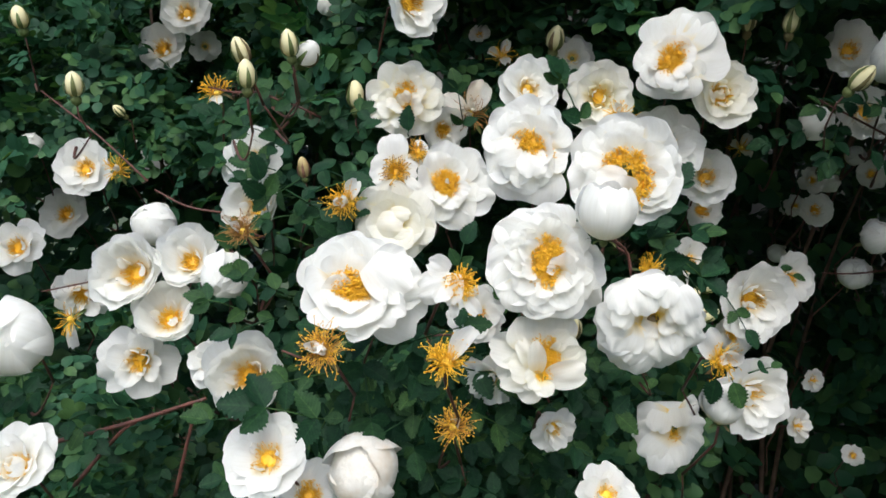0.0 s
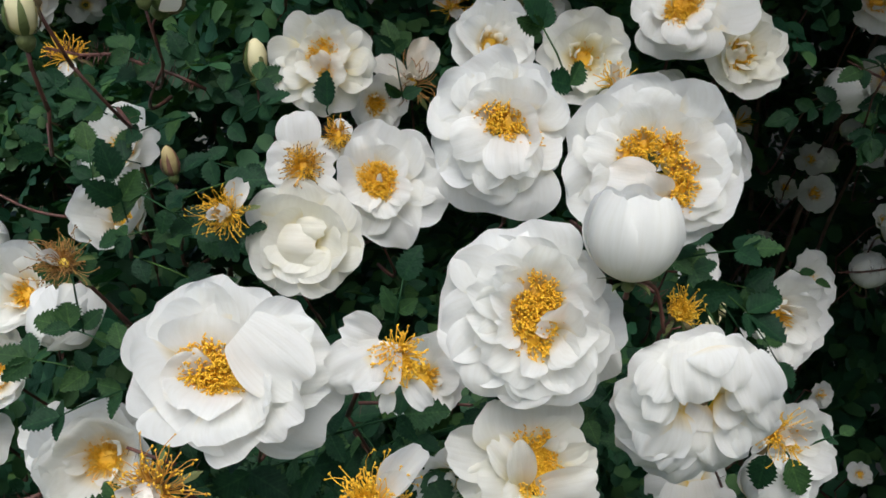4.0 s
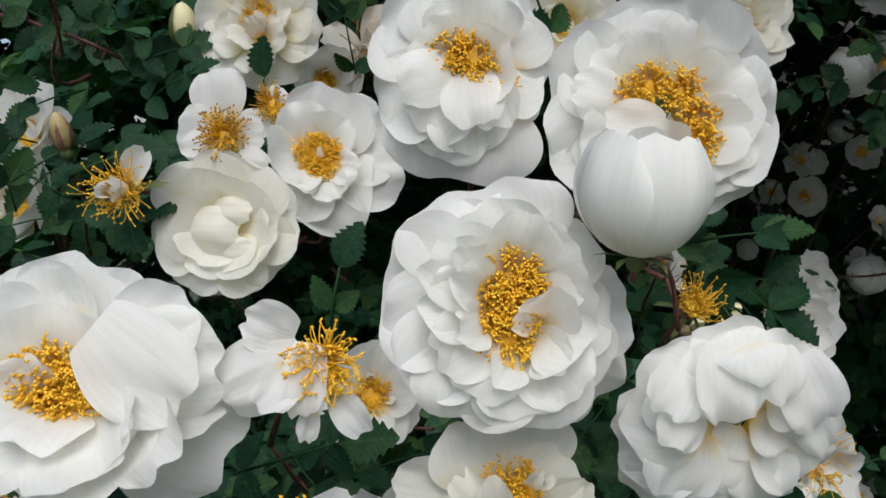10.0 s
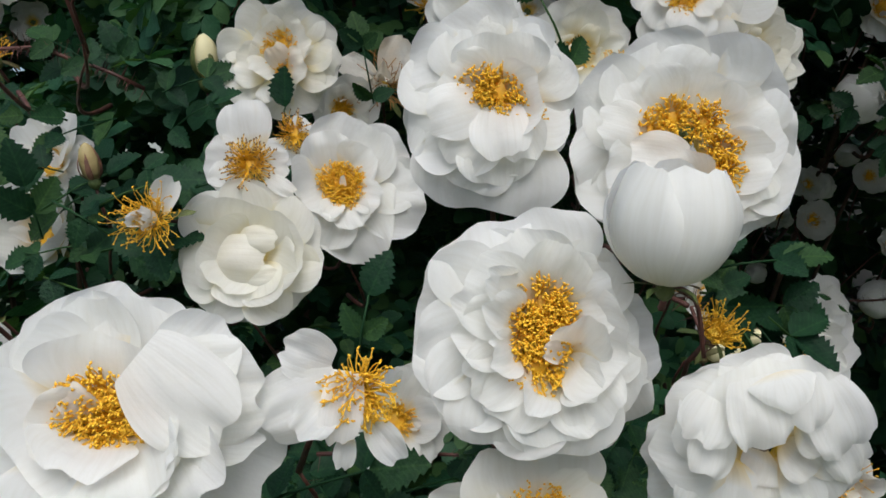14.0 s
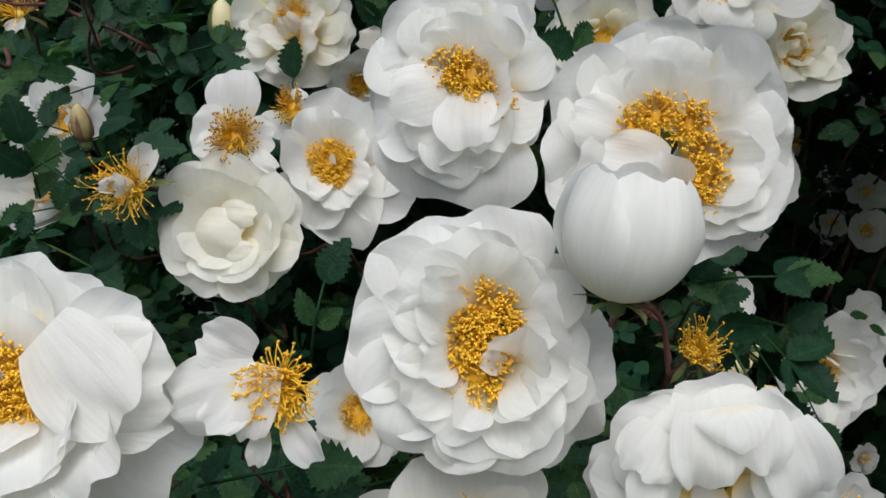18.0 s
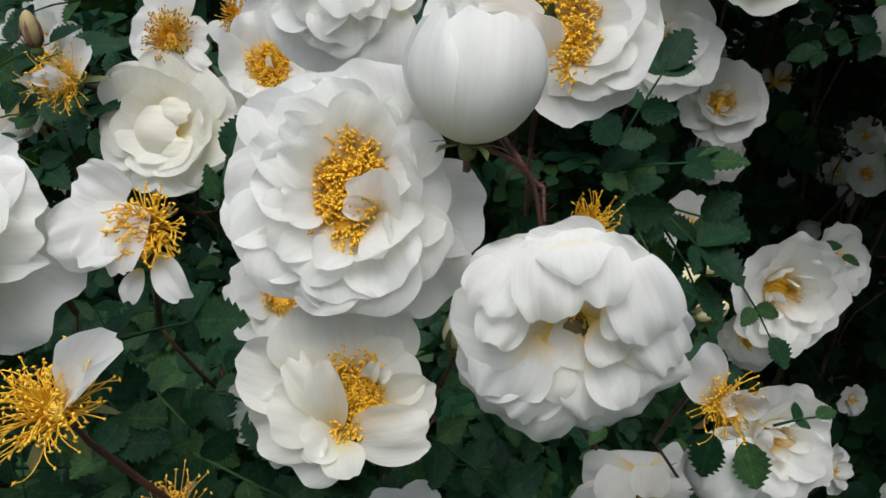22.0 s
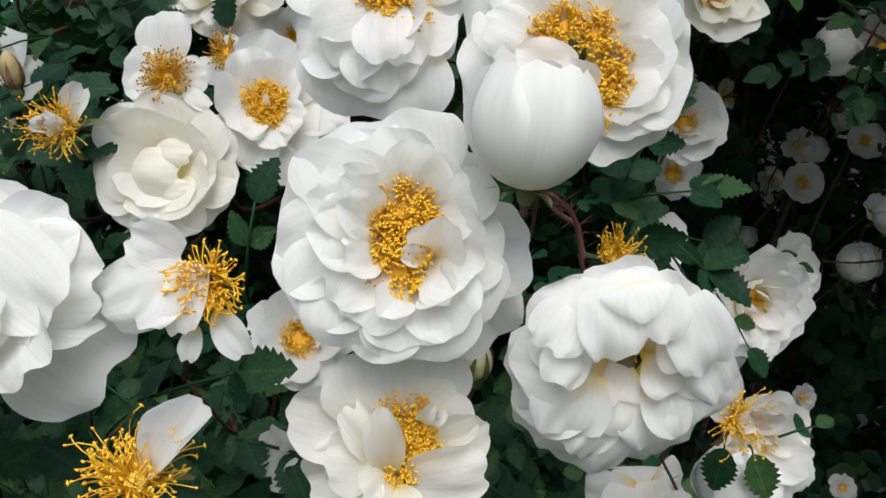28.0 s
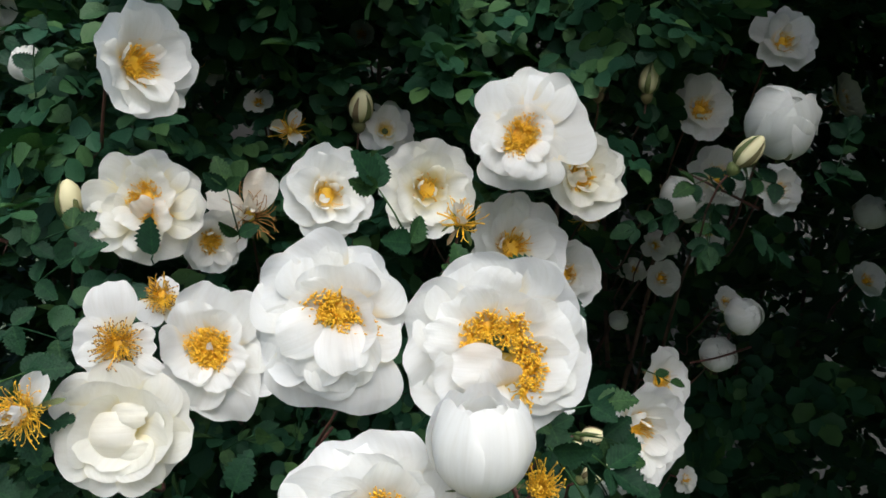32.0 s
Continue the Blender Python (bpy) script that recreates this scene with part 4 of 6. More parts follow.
flower.petal((0.07, -0.12, -0.12), (0.59, -0.47, 0.3), 1.19, 0, 0.3, wave=1.0)
flower.petal((-0.06, -0.17, -0.12), (0.11, -0.69, 0.26), 1.11, 0.02, 0.3, wave=1.0)
flower.petal((-0.15, -0.12, -0.12), (-0.38, -0.47, 0.3), 1.02, -0.02, 0.3, wave=1.0)
flower.petal((-0.5, -0.09, 0.02), (0.24, -0.13, 0.2), 0.75, 0.2, -0.45, foot=0.6, tint=0.45, wave=1.0)
flower.petal((-0.13, 0.18, 0.05), (0.4, 0.15, 0.22), 0.42, 0.16, -0.35, foot=0.6, tint=0.45, wave=1.0)
flower.petal((-0.09, -0.38, 0.08), (0.43, -0.32, 0.2), 0.34, 0.12, -0.3, foot=0.6, tint=0.45, wave=1.0)

flower = ShapedBlossom((-0.0004, 0.5465, 1.3330), 0.0299, (-12.9, 3.3, -3.0), 10, "white double rose blossom with a pale yellow heart", PETAL_CREAM)
flower.petal((-0.07, 0.05, 0.0), (-0.75, 0.25, 0.1), 1.49, 0.06, 0.16, wave=1.7)
flower.petal((-0.02, 0.1, 0.0), (-0.39, 0.56, 0.1), 1.36, 0.06, 0.16, wave=1.7)
flower.petal((0.06, 0.13, 0.0), (0.16, 0.77, 0.1), 1.49, 0.06, 0.16, wave=1.7)
flower.petal((0.15, 0.09, 0.0), (0.71, 0.51, 0.1), 1.36, 0.06, 0.16, wave=1.7)
flower.petal((0.19, 0.03, 0.0), (0.97, 0.08, 0.05), 1.24, 0.06, 0.16, wave=1.7)
flower.petal((0.17, -0.05, 0.0), (0.82, -0.44, 0.05), 1.36, 0.06, 0.16, wave=1.7)
flower.petal((0.09, -0.09, 0.0), (0.32, -0.71, 0.0), 1.36, 0.06, 0.16, wave=1.7)
flower.petal((-0.02, -0.09, 0.0), (-0.42, -0.69, 0.05), 1.49, 0.06, 0.16, wave=1.7)
flower.petal((-0.09, -0.02, 0.0), (-0.85, -0.24, 0.1), 1.24, 0.06, 0.16, wave=1.7)
flower.petal((-0.02, -0.12, 0.2), (-0.16, -0.27, 0.46), 0.52, 0.083, -0.07, foot=0.6, tint=0.5, wave=1.7)
flower.petal((0.22, -0.12, 0.2), (0.08, 0.07, 0.5), 0.39, 0.083, -0.07, foot=0.6, tint=0.5, wave=1.7)
flower.petal((0.22, -0.18, 0.15), (0.59, -0.11, 0.42), 0.58, 0.1, 0.2, wave=1.7)
flower.petal((0.07, -0.27, 0.1), (0.21, -0.64, 0.36), 0.75, 0.1, 0.1, wave=1.7)
flower.petal((0.02, 0.17, 0.1), (-0.17, 0.34, 0.32), 0.75, 0.08, 0.2, wave=1.7)
flower.petal((0.15, 0.17, 0.1), (0.56, 0.34, 0.32), 0.75, 0.08, 0.2, wave=1.7)
flower.petal((-0.07, -0.18, 0.1), (-0.52, -0.12, 0.3), 0.75, 0.08, 0.2, wave=1.7)
flower.tuft((0.16, 0.12, 0.15), 0.21, 50)
flower.tuft((0.29, -0.11, 0.17), 0.16, 30)

flower = ShapedBlossom((0.1805, 0.5213, 1.3607), 0.0297, (-12.9, 3.3, -3.0), 17, "wide open white rose blossom with a long petal pair", PETAL)
flower.petal((-0.14, -0.03, 0.0), (-0.69, 0.3, 0.05), 1.43, 0.06, 0.12)
flower.petal((-0.08, 0.05, 0.0), (-0.24, 0.87, 0.0), 1.43, 0.06, 0.12)
flower.petal((0.03, 0.06, 0.0), (0.47, 0.95, -0.05), 1.23, 0.06, 0.12)
flower.petal((0.12, -0.04, 0.0), (1.05, 0.31, -0.1), 1.69, 0.06, 0.12)
flower.petal((-0.14, -0.13, 0.0), (-0.69, -0.34, 0.1), 1.17, 0.06, 0.12)
flower.petal((-0.09, -0.19, 0.0), (-0.32, -0.78, 0.1), 1.17, 0.06, 0.12)
flower.petal((-0.05, -0.23, 0.0), (-0.08, -0.98, 0.0), 1.56, 0.06, 0.12)
flower.petal((0.03, -0.18, 0.0), (0.43, -0.69, 0.05), 1.04, 0.06, 0.12)
flower.petal((-0.01, -0.02, 0.1), (0.01, 0.37, 0.32), 0.69, 0.05, 0.2)
flower.petal((0.08, -0.06, 0.1), (0.44, -0.05, 0.32), 0.57, 0.1, 0.2)
flower.petal((0.07, -0.26, 0.2), (0.25, -0.49, 0.42), 0.48, 0.1, -0.1)
flower.petal((0.03, -0.34, 0.15), (-0.09, -0.8, 0.36), 0.79, 0.1, 0)
flower.petal((-0.19, -0.15, 0.1), (-0.53, -0.05, 0.3), 0.65, 0.05, 0.2)
flower.tuft((-0.06, -0.14, 0.15), 0.22, 60)
flower.tuft((0.05, 0.08, 0.15), 0.17, 30)
flower.tuft((-0.14, -0.33, 0.15), 0.15, 30)

flower = ShapedBlossom((0.0009, 0.4563, 1.2858), 0.0157, (-4.8, 6.2, -0.5), 11, "white rose blossom losing its petals, with dark-tipped stamens", PETAL)
flower.petal((0.03, 0.03, -0.2), (-0.17, 1.25, -0.15), 1.29, 0.06, 0.12)
flower.petal((-0.06, -0.15, -0.2), (-0.94, -0.02, -0.1), 1.24, 0.06, 0.12)
flower.petal((0.0, -0.27, -0.2), (-0.74, -0.69, -0.1), 1.06, 0.06, 0.12)
flower.petal((0.13, -0.15, -0.15), (0.88, -0.12, 0.0), 0.94, 0.06, 0.1)
flower.petal((0.44, -0.45, 0.1), (1.05, -0.82, 0.3), 0.40, 0.083, -0.07, foot=0.6, tint=0.5)
flower.tuft((0.07, -0.18, 0.05), 0.19, 70, 0.42, True)

flower = ShapedBlossom((0.0150, 0.4920, 1.2921), 0.0159, (-4.8, 6.2, -0.5), 12, "rose blossom with its last two white petals", PETAL)
flower.petal((-0.26, 0.08, -0.1), (0.84, -0.41, 0.05), 1.04, 0.06, 0.1)
flower.petal((-0.29, 0.08, -0.1), (-0.65, -0.41, 0.05), 0.93, 0.06, 0.1)
flower.petal((-0.21, 0.24, -0.2), (0.09, 0.64, -0.2), 0.67, 0.05, 0.1)
flower.tuft((-0.15, 0.26, 0.05), 0.17, 45, 0.36, True)

flower = ShapedBlossom((0.0330, 0.3498, 1.2313), 0.0117, (1.8, 6.7, 3.0), 36, "spent rose blossom with crumpled white petals beside long golden stamens", PETAL)
flower.petal((0.27, 0.32, -0.1), (-1.08, -0.16, 0.2), 1.42, 0.1, -0.1, foot=0.5, tint=0.4, wave=2.0)
flower.petal((0.43, 0.52, 0.1), (0.16, -0.65, 0.42), 0.80, 0.066, -0.035, foot=0.6, tint=0.5, wave=2.0)
flower.petal((0.17, 0.64, -0.1), (-0.61, 1.03, 0.2), 1.00, 0.08, -0.05, foot=0.5, tint=0.4, wave=2.0)
flower.petal((0.7, -0.31, -0.1), (1.25, -1.1, 0.1), 0.65, 0.12, 0.2, wave=2.0)
flower.petal((0.37, -0.58, -0.2), (0.21, -1.18, 0.0), 0.44, 0.1, 0.2, wave=2.0)
flower.petal((0.16, 0.11, 0.0), (-0.46, -0.42, 0.45), 0.84, 0.1, 0.2, wave=2.0)
flower.tuft((0.64, 0.16, -0.05), 0.15, 60, 0.62)
flower.tuft((0.51, 0.05, -0.05), 0.11, 16, 0.5)

flower = ShapedBlossom((0.1730, 0.4750, 1.1170), 0.0236, (1.0, 6.0, 0.4), 30, "nodding white rose blossom with drooping petals", PETAL)
flower.petal((0.05, 0.66, 0.1), (-0.75, 0.37, -0.25), 1.08, 0.1, -0.15, wave=1.4)
flower.petal((0.12, 0.66, 0.1), (0.14, 0.96, -0.2), 1.29, 0.1, -0.1, wave=1.4)
flower.petal((0.2, 0.66, 0.1), (0.9, 0.64, -0.2), 1.08, 0.1, -0.1, wave=1.4)
flower.petal((-0.01, 0.37, 0.1), (-0.91, -0.08, 0.0), 1.00, 0.12, -0.1, wave=1.4)
flower.petal((-0.09, 0.24, 0.1), (-0.71, -0.53, 0.15), 0.86, 0.1, -0.05, wave=1.4)
flower.petal((-0.06, 0.08, 0.0), (-0.31, -0.88, 0.25), 1.00, 0.06, 0.05, wave=1.4)
flower.petal((0.08, 0.08, 0.0), (0.21, -0.71, 0.25), 0.86, 0.06, 0.05, wave=1.4)
flower.petal((0.15, 0.14, 0.0), (0.74, -0.35, 0.15), 0.94, 0.08, 0, wave=1.4)
flower.petal((0.2, 0.37, 0.1), (0.95, 0.14, 0.0), 0.86, 0.1, -0.05, wave=1.4)
flower.petal((-0.28, 0.77, 0.25), (-0.43, 0.24, 0.4), 0.75, 0.066, -0.035, foot=0.6, tint=0.5, wave=1.4)
flower.petal((0.15, 0.84, 0.25), (0.2, 0.39, 0.42), 0.68, 0.066, -0.035, foot=0.6, tint=0.5, wave=1.4)
flower.petal((-0.06, 0.05, -0.1), (-0.33, -0.44, 0.2), 0.58, 0.05, 0.1, wave=1.4)
flower.petal((0.23, 0.05, -0.1), (0.09, -0.44, 0.2), 0.58, 0.05, 0.1, wave=1.4)
flower.tuft((0.06, 0.09, 0.0), 0.12, 14)

blossom("globe", (0.1045, 0.349, 1.2655), 0.0258, 20, 82, 4, "half-closed white rose blossom seen from outside on a red stalk", petals=(
    (250, 2.5, 2.4, 2, 140, 0.5, 0), (322, 2.4, 2.3, 2, 136, 0.5, 0.02), (34, 2.5, 2.3, 2, 138, 0.5, 0), (106, 2.5, 2.3, 2, 136, 0.5, 0.02), (178, 2.5, 2.3, 2, 140, 0.5, 0), (215, 2.2, 2.0, 8, 150, 0.5, 0.08), (287, 2.3, 2.0, 8, 152, 0.5, 0.08), (0, 2.2, 2.0, 8, 150, 0.5, 0.08), (70, 2.2, 2.0, 8, 150, 0.5, 0.08), (142, 2.2, 2.0, 8, 150, 0.5, 0.08)), stamens=0, stem=0.002, mat=PETAL_SMOOTH)
spent((0.136, 0.398, 1.233), 0.018, 10, 40, 601, "spent rose blossom with short golden stamens above a nodding one", stamens=50, spread=50)
blossom("open", (0.027, 0.578, 1.314), 0.034, 20, -10, 13, "small white rose blossom half hidden under a larger one")
blossom("double", (0.135, 0.540, 1.335), 0.047, -6, 2, 14, "globular white rose blossom with yellow flecks between its petals", mat=PETAL_CREAM, stamens=25)
blossom("double", (0.080, 0.474, 1.333), 0.037, 8, 6, 15, "white rose blossom with a white heart behind a larger one", stamens=10)
spent((0.047, 0.585, 1.326), 0.032, 0, 20, 16, "withering white rose blossom with brown-tipped stamens", dry=True, withered=4, petals=((160, 1.5, 1.3, 30, 30, 0.4, 0), (60, 1.6, 1.4, 30, 40, 0.4, 0)))
blossom("double", (0.222, 0.552, 1.338), 0.046, 4, 8, 18, "round creamy white rose blossom with a pale yellow heart", mat=PETAL_CREAM, stamens=60, heart=3)
blossom("double", (0.230, 0.600, 1.280), 0.043, -4, 12, 19, WB)
blossom("open", (0.244, 0.650, 1.252), 0.034, 10, 10, 20, "white rose blossom under leaves in the shade")
blossom("open", (0.186, 0.564, 1.302), 0.055, 2, 10, 21, "white rose blossom with a leaf lying across its stamens")
spent((0.319, 0.770, 1.308), 0.024, 0, 20, 22, "faded rose blossom with few small petals", petals=((60, 1.2, 1.1, 30, 40, 0.5, 0), (170, 1.2, 1.0, 30, 40, 0.5, 0), (290, 1.2, 1.1, 30, 40, 0.5, 0)))
blossom("double", (0.258, 0.567, 1.190), 0.060, 12, -4, 23, "double white rose blossom with a leaf before its petals", stamens=40)
blossom("open", (0.325, 0.660, 1.193), 0.044, 16, 10, 24, "white rose blossom beside a dark leaf")
blossom("open", (0.259, 0.605, 1.157), 0.036, 0, -4, 25, "small white rose blossom under a larger one")
spent((0.178, 0.406, 1.185), 0.021, 14, 10, 26, "spent rose blossom with curled stamens and a shrivelled petal", withered=2, petals=((130, 1.9, 1.8, 20, 20, 0.4, -0.1), (30, 1.3, 1.2, 50, 80, 0.7, 0)))
blossom("double", (0.2355, 0.505, 1.137), 0.052, 20, 4, 27, "white double rose blossom with overlapping petals", stamens=30)
blossom("globe", (0.192, 0.436, 1.153), 0.029, 0, 70, 28, "closed white rose blossom under green sepals", stamens=0)
blossom("loose", (0.330, 0.640, 1.070), 0.030, 30, 20, 29, "white rose blossom with a drooping petal", stamens=30)
spent((-0.019, 0.324, 1.208), 0.0225, 0, 20, 31, "spent rose blossom with a withered pink and white heart", withered=5, stamens=90, amber=True)
spent((0.034, 0.325, 1.203), 0.0212, 5, 40, 32, "spent rose blossom with one last white petal", petals=((38, 1.7, 1.15, 30, 50, 0.9, 0.1), (30, 1.2, 0.8, 40, 70, 0.8, 0.1)), stamens=90)
spent((0.037, 0.370, 1.159), 0.022, 0, 30, 33, "spent rose blossom with bare golden stamens", withered=1, stamens=70, amber=True)
spent((-0.026, 0.440, 1.266), 0.024, -15, 5, 34, "spent rose blossom with a papery petal behind its stamens", withered=2, petals=((58, 1.15, 0.9, 20, 10, 0.3, -0.2), (200, 0.9, 0.55, 50, 120, 0.8, 0.1), (20, 1.0, 0.6, 45, 100, 0.8, 0.1)), stamens=50)
spent((-0.079, 0.420, 1.250), 0.022, 0, 30, 35, "spent rose blossom with orange brown stamens", dry=True, withered=1, stamens=60)
blossom("open", (0.049, 0.424, 1.204), 0.032, 10, 18, 37, "fading white rose blossom with ragged petals")
blossom("loose", (0.056, 0.396, 1.176), 0.030, -20, -20, 38, "drooping white rose blossom behind another", stamens=0)
blossom("cup", (-0.092, 0.468, 1.155), 0.050, 6, 16, 39, WB, stamens=70)
blossom("loose", (-0.123, 0.488, 1.159), 0.032, -30, 20, 120, "white rose blossom half hidden by the one before it", stamens=0)
blossom("loose", (-0.174, 0.502, 1.155), 0.050, 6, 6, 40, "white rose blossom with a petal hanging below it")
blossom("cup", (-0.180, 0.506, 1.215), 0.048, 0, 16, 41, "round white rose blossom with petals curled round its stamens", stamens=60)
blossom("cup", (-0.154, 0.502, 1.187), 0.042, 4, 30, 42, "white cup-shaped rose blossom with golden stamens", stamens=60)
blossom("cup", (-0.142, 0.512, 1.224), 0.039, 4, 24, 43, "white rose blossom with small golden heart")
blossom("globe", (-0.107, 0.480, 1.217), 0.036, 10, -20, 44, "half-closed white rose blossom with hanging petals", stamens=0)
blossom("globe", (-0.175, 0.538, 1.245), 0.038, 0, 30, 45, "globular white rose blossom still closed", stamens=0)
blossom("cup", (-0.1053, 0.5400, 1.2583), 0.042, -10, 20, 46, "white rose blossom beside dark green leaves", stamens=10)
blossom("loose", (-0.1155, 0.5800, 1.2896), 0.050, -10, 20, 47, "white rose blossom behind a dark bud", stamens=20)
blossom("open", (-0.310, 0.715, 1.283), 0.052, 0, 12, 48, WB)
spent((-0.272, 0.700, 1.282), 0.028, 0, 20, 49, "spent rose blossom with golden stamens", withered=1, stamens=50)
blossom("open", (-0.400, 0.850, 1.232), 0.054, 0, 16, 50, WB)
blossom("loose", (-0.369, 0.700, 1.210), 0.055, 0, 18, 51, "white rose blossom with loose petals")
blossom("loose", (-0.286, 0.650, 1.174), 0.050, 10, -20, 52, "nodding white rose blossom")
spent((-0.291, 0.640, 1.155), 0.028, 0, 0, 53, "spent rose blossom with one hanging petal", petals=((270, 1.8, 0.9, 0, -20, 0.3, 0),), stamens=40)
blossom("globe", (-0.212, 0.420, 1.189), 0.050, 10, 20, 54, "large white rose blossom with closed petals", stamens=0)
blossom("rosette", (-0.199, 0.400, 1.124), 0.044, 0, 40, 55, "white rose blossom with overlapping petals", stamens=20)
blossom("open", (-0.050, 0.350, 1.150), 0.041, -8, 34, 56, "white rose blossom with broad petals", stamens=30)
blossom("open", (-0.037, 0.382, 1.118), 0.034, 10, 40, 57, WB)
blossom("globe", (-0.008, 0.378, 1.133), 0.047, 0, 40, 58, "withering white rose blossom with brown veins", mat=DRY_PETAL, stamens=0)
blossom("loose", (0.115, 0.380, 1.121), 0.032, 0, 40, 59, "white rose blossom low on the bush", stamens=20)
blossom("loose", (0.090, 0.398, 1.149), 0.026, 20, -10, 60, "small white rose blossom with ragged petals", stamens=10)
blossom("open", (-0.292, 0.870, 1.417), 0.054, 0, 10, 61, WB)
blossom("open", (-0.262, 0.862, 1.454), 0.056, 6, 12, 62, WB)
blossom("loose", (-0.250, 0.885, 1.422), 0.036, 20, 0, 63, "white rose blossom half hidden by another", stamens=0)
blossom("open", (0.006, 0.520, 1.394), 0.050, 42, 2, 64, "white rose blossom high on the bush")
spent((-0.148, 0.600, 1.342), 0.026, 0, 30, 65, "spent rose blossom with golden stamens and one petal", petals=((280, 1.0, 0.9, 10, 10, 0.4, 0),), stamens=50)
spent((0.072, 0.617, 1.374), 0.020, 0, 20, 66, "small faded rose blossom with yellow stamens", petals=((60, 1.2, 1.0, 30, 40, 0.5, 0), (180, 1.2, 1.0, 30, 40, 0.5, 0), (290, 1.3, 1.0, 30, 30, 0.5, 0)))
spent((0.141, 0.500, 1.318), 0.022, 0, 40, 67, "spent rose blossom with golden stamens", withered=2, stamens=50)
blossom("loose", (0.128, 0.620, 1.373), 0.034, 0, 10, 68, "white rose blossom behind others", stamens=0)
blossom("open", (0.363, 0.660, 1.386), 0.046, -10, 10, 69, "white rose blossom in the shade of leaves")
blossom("globe", (0.346, 0.552, 1.364), 0.049, -20, 20, 70, "white rose blossom with closed petals", stamens=0)
blossom("loose", (0.401, 0.700, 1.338), 0.052, -10, 10, 71, "white rose blossom behind a leafy twig", stamens=30)
blossom("double", (0.433, 0.850, 1.243), 0.036, 0, 10, 72, "white rose blossom deep in the shade")
blossom("loose", (0.430, 0.855, 1.276), 0.030, 0, 10, 73, "white rose blossom deep in the shade", stamens=10)
blossom("globe", (0.420, 0.700, 1.226), 0.036, 0, 20, 74, "round white rose blossom in the shade", stamens=0)
blossom("globe", (0.425, 0.745, 1.187), 0.036, 0, 40, 75, "round white rose blossom before a dark twig", stamens=0)
blossom("open", (0.214, 0.582, 1.215), 0.036, 30, 5, 76, "white rose blossom behind a larger one")
for k, (x, y, z, d) in enumerate(((0.519, 0.90, 1.283, 0.034), (0.470, 0.90, 1.274, 0.032), (0.455, 0.95, 1.243, 0.028), (0.471, 0.80, 1.222, 0.030), (0.515, 0.93, 1.305, 0.030), (0.469, 1.0, 1.24, 0.024),
                                  (0.718, 0.90, 1.216, 0.040), (0.458, 1.0, 1.178, 0.028), (0.252, 0.72, 1.202, 0.024), (0.605, 0.80, 1.408, 0.050), (0.727, 0.90, 1.293, 0.045), (0.465, 0.80, 0.983, 0.024))):
    blossom(("open", "globe", "loose")[k % 3], (x, y, z), d, -15 + 9 * (k % 5), 5 + 8 * (k % 4), 80 + k, "small white rose blossom deep in the shade", stamens=25)
for k, (x, y, z, d) in enumerate(((0.394, 0.75, 1.079, 0.024), (0.025, 0.66, 1.418, 0.024), (-0.064, 0.62, 1.414, 0.024), (0.055, 0.64, 1.394, 0.018), (0.125, 0.68, 1.443, 0.018), (-0.385, 0.76, 1.305, 0.03))):
    blossom(("loose", "open", "globe")[k % 3], (x, y, z), d, 15 - 8 * (k % 5), 5 + 8 * (k % 4), 95 + k, "white rose blossom among the leaves further back", stamens=25)
blossom("rosette", (-0.110, 0.600, 1.452), 0.046, -10, 10, 110, "round white rose blossom on a brown twig", stamens=0)
blossom("open", (-0.098, 0.660, 1.455), 0.038, 0, -10, 111, "white rose blossom in the shade of leaves")
blossom("loose", (0.402, 0.620, 1.425), 0.044, -10, 10, 112, "white rose blossom among leaves", stamens=20)
blossom("loose", (0.402, 0.630, 1.325), 0.036, 0, 10, 113, "white rose blossom in the shade of leaves", stamens=20)
blossom("globe", (0.322, 0.620, 1.325), 0.034, 10, 10, 114, "white rose blossom behind a leafy twig", stamens=0)

# ---- buds ----
CB = "cream rose bud in narrow green sepals"
bud((-0.064, 0.370, 1.339), 0.0130, -24, 56, 1, CB)
bud((-0.059, 0.360, 1.327), 0.0130, 6, 70, 2, CB)
bud((-0.061, 0.460, 1.357), 0.0155, -12, 66, 3, CB)
bud((-0.052, 0.470, 1.353), 0.018, 40, 30, 4, "opening white rose bud", mat=PETAL, opened=0.6)
bud((-0.056, 0.472, 1.285), 0.0130, -14, 70, 5, "tan rose bud with dark sepal edges on a red stalk", mat=STRIPED)
bud((-0.037, 0.570, 1.338), 0.020, 4, 74, 6, CB)
bud((0.113, 0.610, 1.386), 0.019, 10, 60, 7, CB, opened=0.5)
bud((0.303, 0.520, 1.346), 0.019, 40, 45, 8, "yellow cream rose bud on a leafy twig")
bud((0.253, 0.590, 1.397), 0.018, -8, 72, 9, "yellow green rose bud")
bud((0.283, 0.585, 1.395), 0.018, 8, 72, 10, "yellow green rose bud")
bud((0.209, 0.518, 1.188), 0.015, 50, 30, 11, "cream rose bud pointing sideways")
bud((0.195, 0.518, 1.201), 0.015, 60, 20, 12, "cream rose bud pointing sideways")
bud((0.208, 0.518, 1.207), 0.013, 40, 10, 17, "cream rose bud pointing sideways")
bud((0.103, 0.420, 1.198), 0.013, 10, 60, 13, CB)
bud((-0.299, 0.600, 1.398), 0.017, -10, 70, 14, CB, opened=0.5)
bud((-0.214, 0.510, 1.338), 0.016, 0, 76, 15, CB, opened=0.5)
bud((-0.269, 0.700, 1.335), 0.013, -40, 40, 16, CB)


